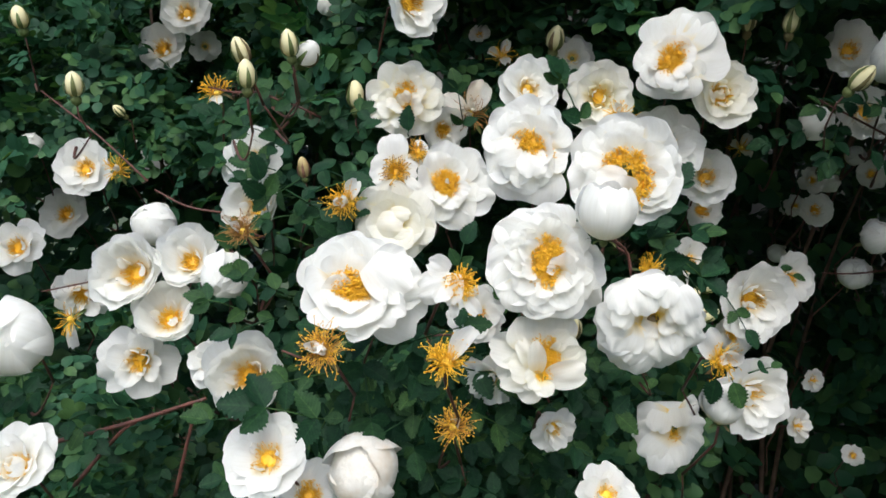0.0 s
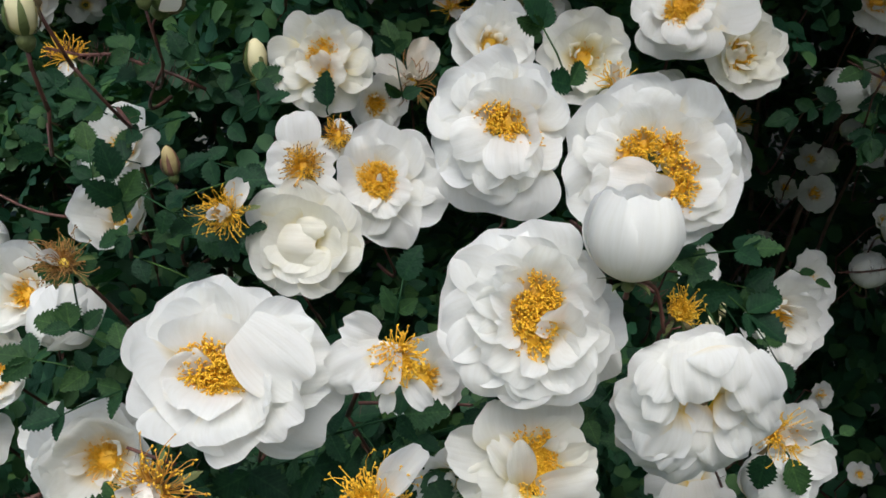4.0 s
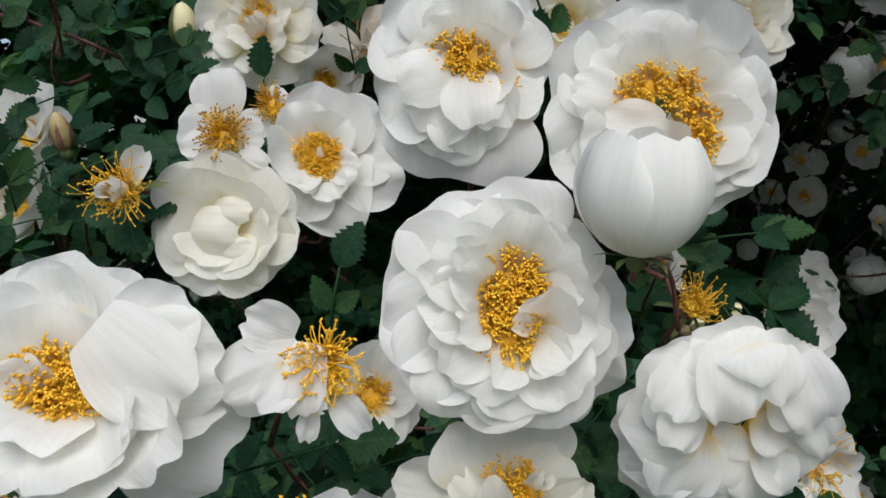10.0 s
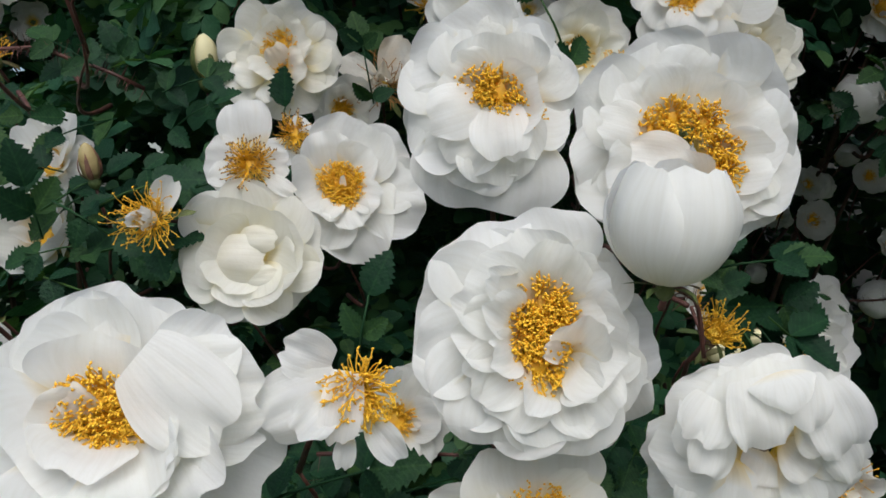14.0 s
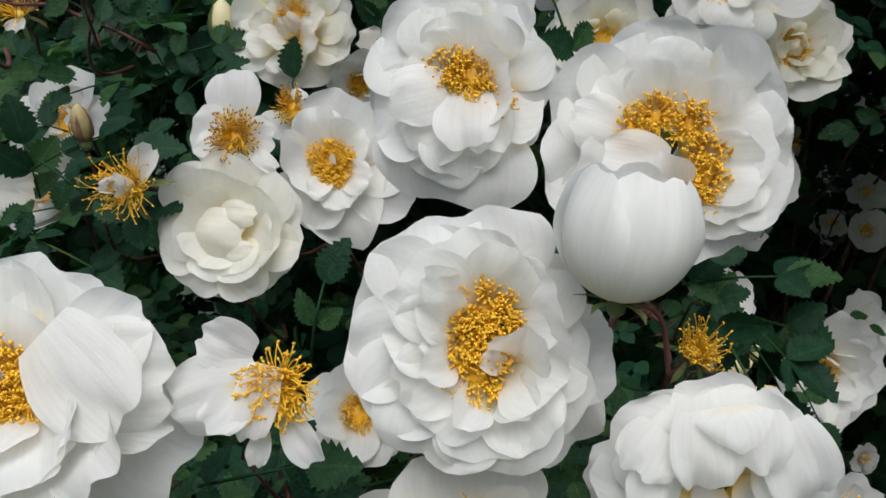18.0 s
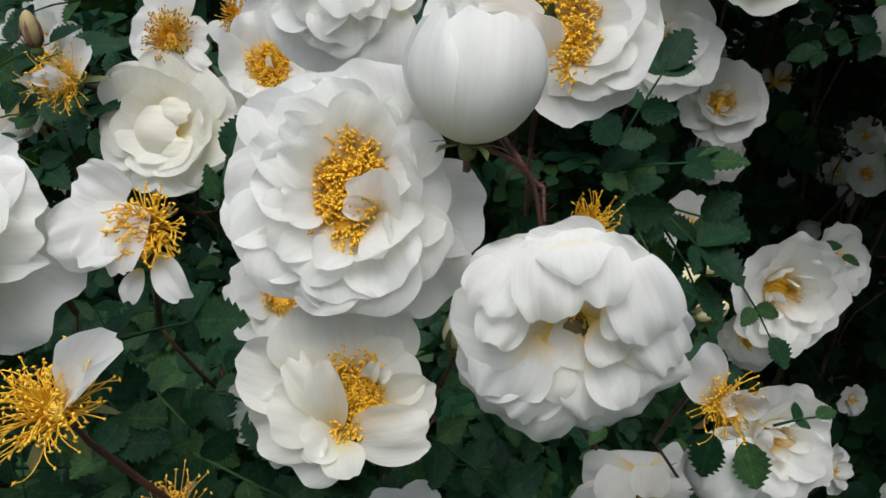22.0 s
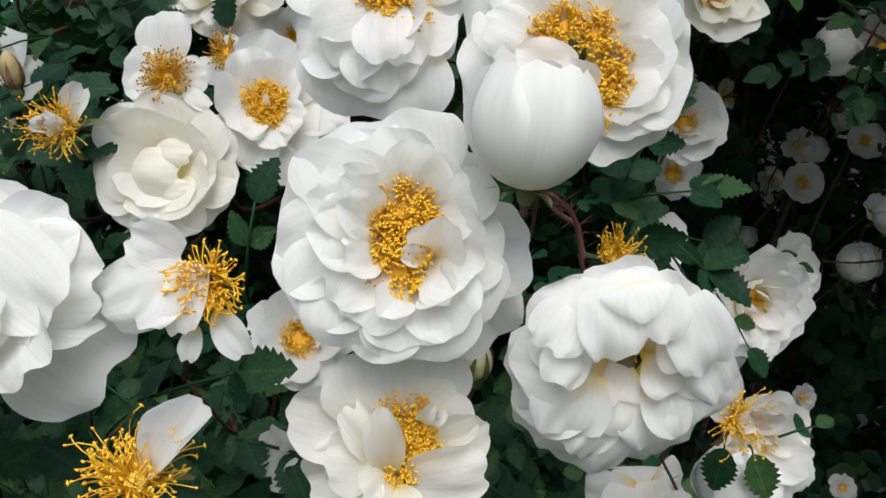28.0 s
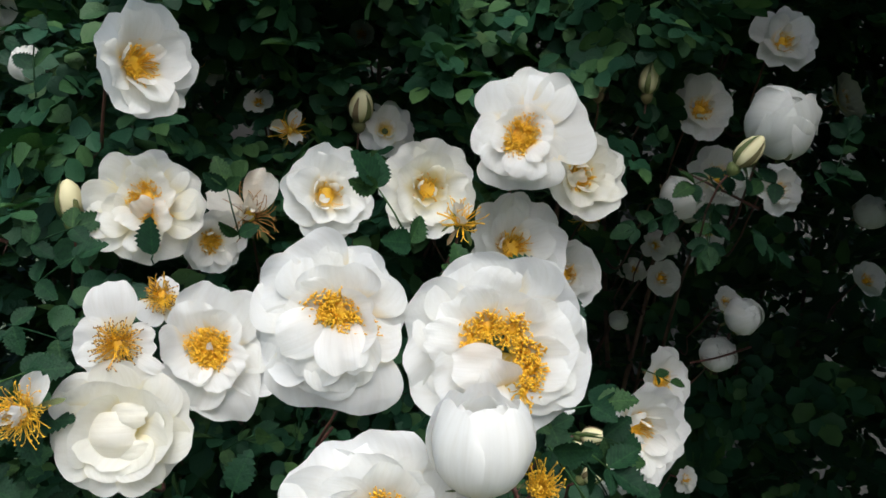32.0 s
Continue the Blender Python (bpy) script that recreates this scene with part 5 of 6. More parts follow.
# ---- the bush: canes, twigs, leaves ----
bush = tagged(new("rose_bush"), "dense thorny rose bush with small dark green leaves", "rose bush")
rng = random.Random(77)
CANE_PTS = []
for k in range(34):
    x0 = rng.uniform(-0.55, 0.85)
    x1 = x0 + rng.uniform(-0.35, 0.35)
    y1, z1 = rng.uniform(0.85, 1.2), rng.uniform(1.25, 1.85)
    pts = bow((x0, rng.uniform(1.1, 1.45), 0.0), (x1, y1, z1), (rng.uniform(-0.05, 0.05), 0.10, 0.12), 12)
    r0 = rng.uniform(0.004, 0.007)
    v, f = tube(pts, [r0 * (1 - 0.06 * i) for i in range(13)], 6)
    part("cane", mesh_of("cane", v, f, CANE), bush)
    CANE_PTS += [p for p in pts if p.z > 0.8]


def thorny(points, r0, r1, seed, every=0.012, spike=0.004):
    """A twig with straight fine thorns."""
    q = random.Random(seed)
    n = len(points)
    pieces = [tube(points, [r0 + (r1 - r0) * i / (n - 1) for i in range(n)], 6)]
    for a, b in zip(points, points[1:]):
        for j in range(max(1, int((b - a).length / every))):
            p = a.lerp(b, q.random())
            d = (b - a).orthogonal().normalized()
            d = Matrix.Rotation(q.uniform(0, 6.28), 3, (b - a).normalized()) @ d
            pieces.append(tube([p, p + d * spike * q.uniform(0.5, 1.2)], [r0 * 0.35, r0 * 0.04], 3))
    return joined(pieces)


for k, tip in enumerate(list(TIPS)):
    goal = tip + (0.06 if tip.y < 0.45 else 0.12) * (tip - Vector((0.06, 0.08, 1.29))).normalized() + Vector((rng.uniform(-0.015, 0.015), 0.0, rng.uniform(-0.03, 0.0)))
    pts = bow(tip, goal, (rng.uniform(-0.01, 0.01), 0.0, -0.012), 8)
    if tip.y < 0.62:
        v, f = thorny(pts, 0.0005, 0.0008 if tip.y < 0.45 else 0.0013, k)
    else:
        v, f = tube(pts, [0.0006 + 0.00012 * i for i in range(9)], 5)
    part("twig", mesh_of("twig", v, f, TWIG), bush)


def branch(points, r0, r1, seed, mat=None):
    ps = [Vector(p) for p in points]
    ends = [2 * ps[0] - ps[1]] + ps + [2 * ps[-1] - ps[-2]]
    fine = []
    for a, b, c, d in zip(ends, ends[1:], ends[2:], ends[3:]):
        fine += [0.5 * (2 * b + (c - a) * u + (2 * a - 5 * b + 4 * c - d) * u * u + (3 * b - a - 3 * c + d) * u ** 3) for u in (0, 0.2, 0.4, 0.6, 0.8)]
    v, f = thorny(fine + [ps[-1]], r0 * 0.55, r1 * 0.55, seed, 0.0016, 0.0055)
    part("branch", mesh_of("branch", v, f, mat or TWIG), bush, "reddish brown thorny branch")


branch(((-0.1180, 0.4680, 1.1410), (-0.1722, 0.4750, 1.1215), (-0.2262, 0.4850, 1.1045)), 0.0022, 0.0032, 500)
branch(((-0.1660, 0.4750, 1.1225), (-0.1776, 0.4760, 1.1142), (-0.2100, 0.4800, 1.0776)), 0.0018, 0.0026, 501)
branch(((-0.1240, 0.4700, 1.1390), (-0.1340, 0.4760, 1.1074), (-0.1440, 0.4800, 1.0720)), 0.0018, 0.0026, 502)
branch(((0.104, 0.352, 1.254), (0.117, 0.366, 1.248), (0.122, 0.372, 1.233)), 0.0009, 0.0011, 503)
branch(((0.117, 0.366, 1.248), (0.114, 0.400, 1.254), (0.112, 0.460, 1.259)), 0.0011, 0.0016, 504)
branch(((0.372, 0.700, 1.193), (0.410, 0.720, 1.190), (0.454, 0.740, 1.191)), 0.0012, 0.0018, 505)
branch(((0.321, 0.620, 1.342), (0.343, 0.610, 1.328), (0.379, 0.620, 1.313)), 0.0012, 0.0018, 506)
branch(((-0.307, 0.640, 1.347), (-0.256, 0.630, 1.310), (-0.212, 0.620, 1.273)), 0.0012, 0.0018, 507)
branch(((-0.199, 0.600, 1.267), (-0.173, 0.600, 1.254), (-0.142, 0.600, 1.249)), 0.0014, 0.002, 508)
branch(((-0.270, 0.560, 1.192), (-0.239, 0.550, 1.199), (-0.208, 0.540, 1.206)), 0.001, 0.0012, 509)
branch(((0.571, 0.850, 1.501), (0.639, 0.860, 1.511), (0.740, 0.870, 1.510)), 0.002, 0.0026, 510)
branch(((0.106, 0.400, 1.263), (0.117, 0.390, 1.248), (0.122, 0.382, 1.244)), 0.001, 0.0014, 511)
branch(((0.122, 0.380, 1.244), (0.122, 0.372, 1.237)), 0.0009, 0.0009, 512)
branch(((0.067, 0.420, 1.194), (0.049, 0.430, 1.192), (0.023, 0.440, 1.189)), 0.001, 0.0014, 513)
branch(((-0.054, 0.400, 1.189), (-0.042, 0.400, 1.184), (-0.033, 0.410, 1.175)), 0.001, 0.0014, 514)

for k, pts in enumerate((((-0.138, 0.550, 1.341), (-0.119, 0.545, 1.337), (-0.099, 0.540, 1.337), (-0.085, 0.535, 1.331)), ((-0.085, 0.540, 1.332), (-0.070, 0.540, 1.326), (-0.058, 0.545, 1.320)))):
    v, f = thorny([Vector(p) for p in pts], 0.0008, 0.0010, 40 + k, 0.0006, 0.0075)
    BLOOMS.extend((*p, 0.010) for p in pts)
    part("dry_twig", mesh_of("dry_twig", v, f, TWIG), bush, "reddish dead twig with dense straight thorns")


def leaflet_outline(teeth):
    """Half outline of a leaflet of length 1, saw-toothed."""
    out = []
    for i in range(1, teeth + 1):
        s = i / (teeth + 1)
        w = 0.36 * math.sin(math.pi * s ** 0.85) ** 0.8
        out += [(s - 0.034, w * 0.86), (s + 0.020, w * 1.09)]
    return out


def leaflet_mesh(name, teeth, fold, droop):
    half = leaflet_outline(teeth)
    rib = [(0.0, 0.0)] + [(p[0], 0.0) for p in half] + [(1.0, 0.0)]
    zz = lambda s, w: fold * abs(w) - droop * s * s + 0.03 * math.sin(9 * s) * abs(w)
    verts = [(s, 0, zz(s, 0)) for s, _ in rib]
    n = len(rib)
    left, right = [], []
    for s, w in half:
        left.append(len(verts)); verts.append((s, w, zz(s, w)))
        right.append(len(verts)); verts.append((s, -w, zz(s, -w)))
    faces = []
    for i in range(len(half) + 1):
        a, b = i, i + 1
        for side, flip in ((left, False), (right, True)):
            q = [a, b] + ([side[i]] if i < len(half) else []) + ([side[i - 1]] if i > 0 else [])
            faces.append(tuple(q if not flip else q[::-1]))
    return mesh_of(name, verts, faces, LEAF)


LEAFLETS = [leaflet_mesh("leaflet", 7, 0.35, 0.12), leaflet_mesh("leaflet", 8, 0.20, 0.25), leaflet_mesh("leaflet", 7, 0.50, 0.05)]
RACHIS = {}


def leaf_frame(o, along, face):
    a = Vector(along).normalized()
    b = Vector(face).cross(a).normalized()
    return Matrix.Translation(o) @ Matrix((a, b, a.cross(b))).transposed().to_4x4()


def leaf(o, along, face, length, pairs, seed, size=None):
    """A pinnate rose leaf: a rachis with pairs of leaflets and one at its end."""
    q = random.Random(seed)
    root = new("leaf")
    root.parent = bush
    root.empty_display_size = 0.005
    root.matrix_world = leaf_frame(o, along, face)
    key = (pairs, round(length, 3))
    if key not in RACHIS:
        v, f = tube([(length * 0.1, 0, -0.0005), (length * 0.5, 0, 0.001), (length * 0.8, 0, 0)], [0.00045, 0.0004, 0.0003], 4)
        RACHIS[key] = mesh_of("rachis", v, f, LEAF)
    part("rachis", RACHIS[key], root)
    size = size or length * 0.34
    for k in range(pairs):
        s = length * (0.16 + 0.60 * k / max(1, pairs - 1)) if pairs > 1 else length * 0.45
        for sign in (-1, 1):
            ob = part("leaflet", LEAFLETS[q.randrange(3)], root)
            ob.matrix_basis = Matrix.Translation((s, 0, 0)) @ Euler((q.uniform(-0.6, 0.6), q.uniform(-0.4, 0.3), sign * radians(q.uniform(40, 76)))).to_matrix().to_4x4() @ Matrix.Scale(size * q.uniform(0.68, 1.1), 4)
    ob = part("leaflet", LEAFLETS[q.randrange(3)], root)
    ob.matrix_basis = Matrix.Translation((length * 0.8, 0, 0)) @ Euler((q.uniform(-0.2, 0.2), q.uniform(-0.2, 0.2), q.uniform(-0.2, 0.2))).to_matrix().to_4x4() @ Matrix.Scale(size * 1.1, 4)
    return root


leaf((0.037, 0.400, 1.221), (0.17, -0.25, 0.98), (-0.2, -1, 0.7), 0.034, 1, 1)
leaf((0.111, 0.460, 1.284), (0.87, -0.25, 0.50), (0.4, -1, 0.5), 0.034, 1, 4)
leaf((0.146, 0.420, 1.243), (0.50, -0.25, -0.87), (-0.4, -1, 0.7), 0.040, 2, 5)
leaf((0.146, 0.430, 1.237), (0.87, 0.20, -0.50), (-0.2, -1, 0.9), 0.036, 2, 6)
leaf((0.148, 0.430, 1.247), (0.77, -0.25, -0.64), (0.0, -1, 1.1), 0.042, 2, 7)
leaf((0.159, 0.440, 1.232), (0.34, -0.25, -0.94), (0.2, -1, 0.5), 0.040, 2, 8)
leaf((-0.056, 0.420, 1.216), (-0.94, 0.20, 0.34), (0.4, -1, 0.7), 0.036, 2, 9)
leaf((-0.060, 0.430, 1.202), (-0.94, -0.25, -0.34), (-0.4, -1, 0.9), 0.036, 2, 10)
leaf((-0.0204, 0.3520, 1.1675), (-0.9, -0.2, 0.25), (0.1, -1, 0.6), 0.040, 2, 601, 0.019)
leaf((-0.060, 0.400, 1.153), (-1.00, -0.25, 0.00), (-0.2, -1, 1.1), 0.040, 2, 11)
leaf((-0.036, 0.400, 1.153), (1.00, 0.20, 0.00), (0.0, -1, 0.5), 0.036, 2, 12)
leaf((-0.010, 0.385, 1.193), (0.17, -0.25, -0.98), (0.2, -1, 0.7), 0.045, 3, 13)
leaf((0.007, 0.385, 1.190), (0.50, -0.25, -0.87), (0.4, -1, 0.9), 0.045, 3, 14)
leaf((-0.018, 0.395, 1.173), (-0.50, 0.20, -0.87), (-0.4, -1, 1.1), 0.045, 3, 15)
leaf((0.012, 0.395, 1.170), (0.17, -0.25, -0.98), (-0.2, -1, 0.5), 0.040, 2, 16)
leaf((0.051, 0.430, 1.203), (0.50, -0.25, 0.87), (0.0, -1, 0.7), 0.034, 1, 17)
leaf((-0.094, 0.490, 1.262), (-0.17, 0.20, 0.98), (0.2, -1, 0.9), 0.036, 1, 18)
leaf((-0.098, 0.500, 1.272), (-0.60, -0.25, 0.64), (0.4, -1, 1.1), 0.036, 2, 19)
leaf((0.004, 0.535, 1.306), (0.09, -0.25, 1.00), (-0.4, -1, 0.5), 0.006, 0, 20, 0.016)
leaf((-0.011, 0.560, 1.313), (-1.00, 0.20, 0.00), (-0.2, -1, 0.7), 0.030, 1, 21)
leaf((0.094, 0.400, 1.175), (0.87, -0.25, -0.50), (0.0, -1, 0.9), 0.040, 2, 22)
leaf((0.087, 0.410, 1.163), (0.50, -0.25, -0.87), (0.2, -1, 1.1), 0.040, 2, 23)
leaf((0.155, 0.425, 1.168), (-0.98, 0.20, 0.17), (0.4, -1, 0.5), 0.032, 2, 24)
leaf((0.183, 0.424, 1.173), (-0.09, -0.25, -1.00), (-0.4, -1, 0.7), 0.004, 0, 25, 0.014)
leaf((0.191, 0.424, 1.171), (0.34, -0.25, -0.94), (-0.2, -1, 0.9), 0.004, 0, 26, 0.014)
leaf((0.199, 0.424, 1.173), (0.98, 0.20, 0.17), (0.0, -1, 1.1), 0.020, 1, 27)
leaf((0.221, 0.530, 1.204), (0.50, -0.25, -0.87), (0.2, -1, 0.5), 0.040, 1, 28)
leaf((0.291, 0.630, 1.212), (0.87, -0.25, -0.50), (0.4, -1, 0.7), 0.030, 1, 29)
leaf((0.152, 0.477, 1.292), (0.91, 0.20, 0.42), (-0.4, -1, 0.9), 0.002, 0, 30, 0.018)
leaf((0.138, 0.430, 1.246), (0.98, -0.25, 0.17), (-0.2, -1, 1.1), 0.040, 2, 31)
leaf((0.146, 0.440, 1.240), (0.98, -0.25, -0.17), (0.0, -1, 0.5), 0.040, 2, 32)
leaf((0.133, 0.460, 1.259), (0.00, 0.20, 1.00), (0.2, -1, 0.7), 0.046, 2, 33)
leaf((-0.055, 0.455, 1.267), (0.94, -0.25, 0.34), (0.4, -1, 0.9), 0.040, 2, 34)
leaf((-0.058, 0.460, 1.253), (0.98, -0.25, 0.17), (-0.4, -1, 1.1), 0.040, 2, 35)
leaf((0.030, 0.390, 1.169), (0.87, 0.20, -0.50), (-0.2, -1, 0.5), 0.045, 3, 36)
leaf((0.022, 0.390, 1.162), (-0.87, -0.25, -0.50), (0.0, -1, 0.7), 0.040, 2, 37)
leaf((0.031, 0.400, 1.183), (0.98, -0.25, -0.17), (0.2, -1, 0.9), 0.042, 3, 38)
leaf((0.039, 0.420, 1.180), (0.98, 0.20, 0.17), (0.4, -1, 1.1), 0.036, 2, 39)
leaf((0.006, 0.400, 1.157), (0.00, -0.25, -1.00), (-0.4, -1, 0.5), 0.040, 2, 40)
leaf((-0.067, 0.460, 1.274), (0.87, -0.25, -0.50), (-0.2, -1, 0.7), 0.036, 1, 41)
leaf((-0.076, 0.470, 1.267), (0.87, 0.20, 0.50), (0.0, -1, 0.9), 0.036, 1, 42)
leaf((-0.065, 0.480, 1.263), (1.00, -0.25, 0.00), (0.2, -1, 1.1), 0.036, 2, 43)
leaf((-0.076, 0.470, 1.247), (0.94, -0.25, -0.34), (0.4, -1, 0.5), 0.040, 2, 44)
leaf((-0.054, 0.480, 1.257), (-0.98, 0.20, -0.17), (-0.4, -1, 0.7), 0.036, 2, 45)
leaf((-0.052, 0.550, 1.308), (-0.50, -0.25, 0.87), (-0.2, -1, 0.9), 0.040, 3, 46)
leaf((-0.072, 0.580, 1.324), (0.50, -0.25, 0.87), (0.0, -1, 1.1), 0.040, 3, 47)
leaf((0.299, 0.580, 1.317), (-0.94, 0.20, -0.34), (0.2, -1, 0.5), 0.040, 3, 48)
leaf((0.319, 0.580, 1.321), (-0.34, -0.25, -0.94), (0.4, -1, 0.7), 0.040, 3, 49)
leaf((0.302, 0.600, 1.344), (-0.50, -0.25, 0.87), (-0.4, -1, 0.9), 0.040, 3, 50)
leaf((0.336, 0.570, 1.304), (0.77, 0.20, -0.64), (-0.2, -1, 1.1), 0.040, 3, 51)
leaf((0.279, 0.620, 1.381), (0.50, -0.25, 0.87), (0.0, -1, 0.5), 0.040, 3, 52)
leaf((0.252, 0.620, 1.395), (-0.34, -0.25, 0.94), (0.2, -1, 0.7), 0.040, 3, 53)
leaf((0.009, 0.380, 1.194), (0.50, 0.20, -0.87), (0.4, -1, 0.9), 0.040, 3, 54)
leaf((-0.004, 0.390, 1.184), (-0.50, -0.25, -0.87), (-0.4, -1, 1.1), 0.040, 3, 55)
leaf((-0.016, 0.380, 1.185), (-0.98, -0.25, -0.17), (-0.2, -1, 0.5), 0.040, 3, 56)
leaf((0.143, 0.420, 1.250), (0.50, 0.20, 0.87), (0.0, -1, 0.7), 0.040, 3, 57)
leaf((0.160, 0.430, 1.237), (0.50, -0.25, -0.87), (0.2, -1, 0.9), 0.034, 2, 58)
leaf((-0.063, 0.560, 1.343), (-0.94, -0.25, -0.34), (0.4, -1, 1.1), 0.040, 3, 59)
leaf((-0.046, 0.560, 1.383), (0.00, 0.20, 1.00), (-0.4, -1, 0.5), 0.040, 3, 60)
leaf((0.043, 0.560, 1.311), (-0.17, -0.25, 0.98), (-0.2, -1, 0.7), 0.040, 2, 61)
leaf((-0.106, 0.550, 1.306), (-0.87, -0.25, 0.50), (0.0, -1, 0.9), 0.040, 3, 62)
leaf((0.372, 0.560, 1.327), (0.98, 0.20, 0.17), (0.2, -1, 1.1), 0.040, 3, 63)
leaf((0.353, 0.560, 1.328), (-0.98, -0.25, 0.17), (0.4, -1, 0.5), 0.040, 3, 64)
leaf((0.326, 0.570, 1.336), (-0.98, -0.25, -0.17), (-0.4, -1, 0.7), 0.040, 3, 65)
leaf((0.388, 0.560, 1.329), (0.50, 0.20, 0.87), (-0.2, -1, 0.9), 0.040, 3, 66)
leaf((0.321, 0.580, 1.323), (-0.34, -0.25, -0.94), (0.0, -1, 1.1), 0.040, 3, 67)
leaf((0.109, 0.440, 1.308), (-0.50, -0.25, 0.87), (0.2, -1, 0.5), 0.040, 2, 68)
leaf((-0.263, 0.550, 1.121), (-0.94, 0.20, -0.34), (0.4, -1, 0.7), 0.045, 3, 69)
leaf((-0.240, 0.560, 1.092), (0.77, -0.25, -0.64), (-0.4, -1, 0.9), 0.045, 3, 70)
leaf((-0.202, 0.570, 1.076), (0.17, -0.25, -0.98), (-0.2, -1, 1.1), 0.030, 1, 71)
leaf((-0.251, 0.500, 1.127), (-0.17, 0.20, 0.98), (0.0, -1, 0.5), 0.040, 3, 72)
leaf((-0.091, 0.460, 1.211), (0.00, -0.25, 1.00), (0.2, -1, 0.7), 0.040, 2, 73)
leaf((-0.085, 0.460, 1.197), (-0.94, -0.25, 0.34), (0.4, -1, 0.9), 0.036, 2, 74)
leaf((0.002, 0.375, 1.200), (-0.98, 0.20, 0.17), (-0.4, -1, 1.1), 0.040, 2, 75)
leaf((0.012, 0.380, 1.198), (0.94, -0.25, 0.34), (-0.2, -1, 0.5), 0.040, 2, 76)
leaf((-0.082, 0.520, 1.283), (-0.98, -0.25, 0.17), (0.0, -1, 0.7), 0.020, 1, 77, 0.017)
leaf((-0.075, 0.520, 1.275), (-0.82, 0.20, -0.57), (0.2, -1, 0.9), 0.020, 1, 78, 0.018)
leaf((-0.084, 0.500, 1.254), (-0.17, -0.25, 0.98), (0.4, -1, 1.1), 0.030, 1, 79, 0.017)
leaf((-0.079, 0.520, 1.257), (0.94, -0.25, -0.34), (-0.4, -1, 0.5), 0.030, 1, 80, 0.016)
leaf((-0.072, 0.530, 1.327), (-0.87, 0.20, 0.50), (-0.2, -1, 0.7), 0.030, 2, 81, 0.013)
leaf((-0.062, 0.530, 1.307), (-0.94, -0.25, -0.34), (0.0, -1, 0.9), 0.034, 2, 82, 0.013)
leaf((-0.082, 0.530, 1.304), (-0.94, -0.25, 0.34), (0.2, -1, 1.1), 0.034, 2, 83, 0.013)
leaf((-0.052, 0.540, 1.317), (0.94, 0.20, 0.34), (0.4, -1, 0.5), 0.030, 2, 84, 0.013)
leaf((-0.059, 0.530, 1.286), (0.94, -0.25, -0.34), (-0.4, -1, 0.7), 0.034, 2, 85, 0.013)
leaf((-0.050, 0.540, 1.299), (0.87, -0.25, 0.50), (-0.2, -1, 0.9), 0.034, 2, 86, 0.013)
leaf((-0.030, 0.500, 1.276), (0.98, 0.20, 0.17), (0.0, -1, 1.1), 0.030, 1, 87, 0.016)

FLOWERS = np.array(BLOOMS)


OPEN_SIDE = np.array((0.06, 0.08, 1.29))   # the path side, where the flowers have grown out of the leaves


def clear_of_flowers(p, margin):
    """Keeps only the points that do not grow between a flower and the open side of the bush."""
    keep = np.ones(len(p), dtype=bool)
    for x, y, z, r in FLOWERS:
        c = np.array((x, y + 0.3 * r, z))
        way = OPEN_SIDE - c
        far = np.linalg.norm(way)
        along = (p - c) @ (way / far)
        off = np.linalg.norm(p - c - along[:, None] * (way / far), axis=1)
        keep &= ~((along > -0.022) & (off < (r * 1.08 + margin) * (1 - 0.35 * np.clip(along / far, 0, 1)) + 0.02 * np.clip(along / 0.1, 0, 1)))
    return keep


def front_of_bush(x, z):
    """How far back the outer leaves of the bush begin."""
    y = 0.50 + 0.10 * np.abs(x - 0.03)
    y = y + np.clip(x - 0.20, 0, 0.5) * np.where(z > 1.36, 0.15, 4.2)
    y = y + 0.28 * np.clip(-0.14 - x, 0, 0.4) + 0.80 * np.clip(z - 1.42, 0, 0.5)
    y = y + 0.55 * np.clip(1.17 - z, 0, 0.4) + 0.05 * np.sin(17 * x + 3) * np.sin(13 * z) + 0.04 * np.sin(31 * x - 7 * z)
    y = y + 0.45 * np.exp(-((x - 0.045) / 0.08) ** 2 - ((z - 1.235) / 0.055) ** 2)
    y = y + 0.30 * np.clip((z - 1.26) / 0.1, 0, 1) * np.clip((-0.07 - x) / 0.12, 0, 1)
    return y


# a fan of leaflet templates, joined into large masses of foliage
TEMPLATE = np.array([(0, 0, 0), (0.22, 0.30, 0.07), (0.55, 0.40, 0.10), (0.85, 0.24, 0.02), (1.0, 0, -0.08), (0.85, -0.24, 0.02), (0.55, -0.40, 0.10), (0.22, -0.30, 0.07), (0.35, 0, 0), (0.7, 0, -0.03)])
TFACES = np.array([(0, 8, 1), (8, 2, 1), (8, 9, 2), (9, 3, 2), (9, 4, 3), (0, 7, 8), (7, 6, 8), (6, 9, 8), (6, 5, 9), (5, 4, 9)])


COARSE = np.array([(0, 0, 0), (0.35, 0.37, 0.08), (0.80, 0.28, 0.03), (1.0, 0, -0.06), (0.80, -0.28, 0.03), (0.35, -0.37, 0.08)])
CFACES = np.array([(0, 2, 1), (0, 3, 2), (0, 4, 3), (0, 5, 4)])


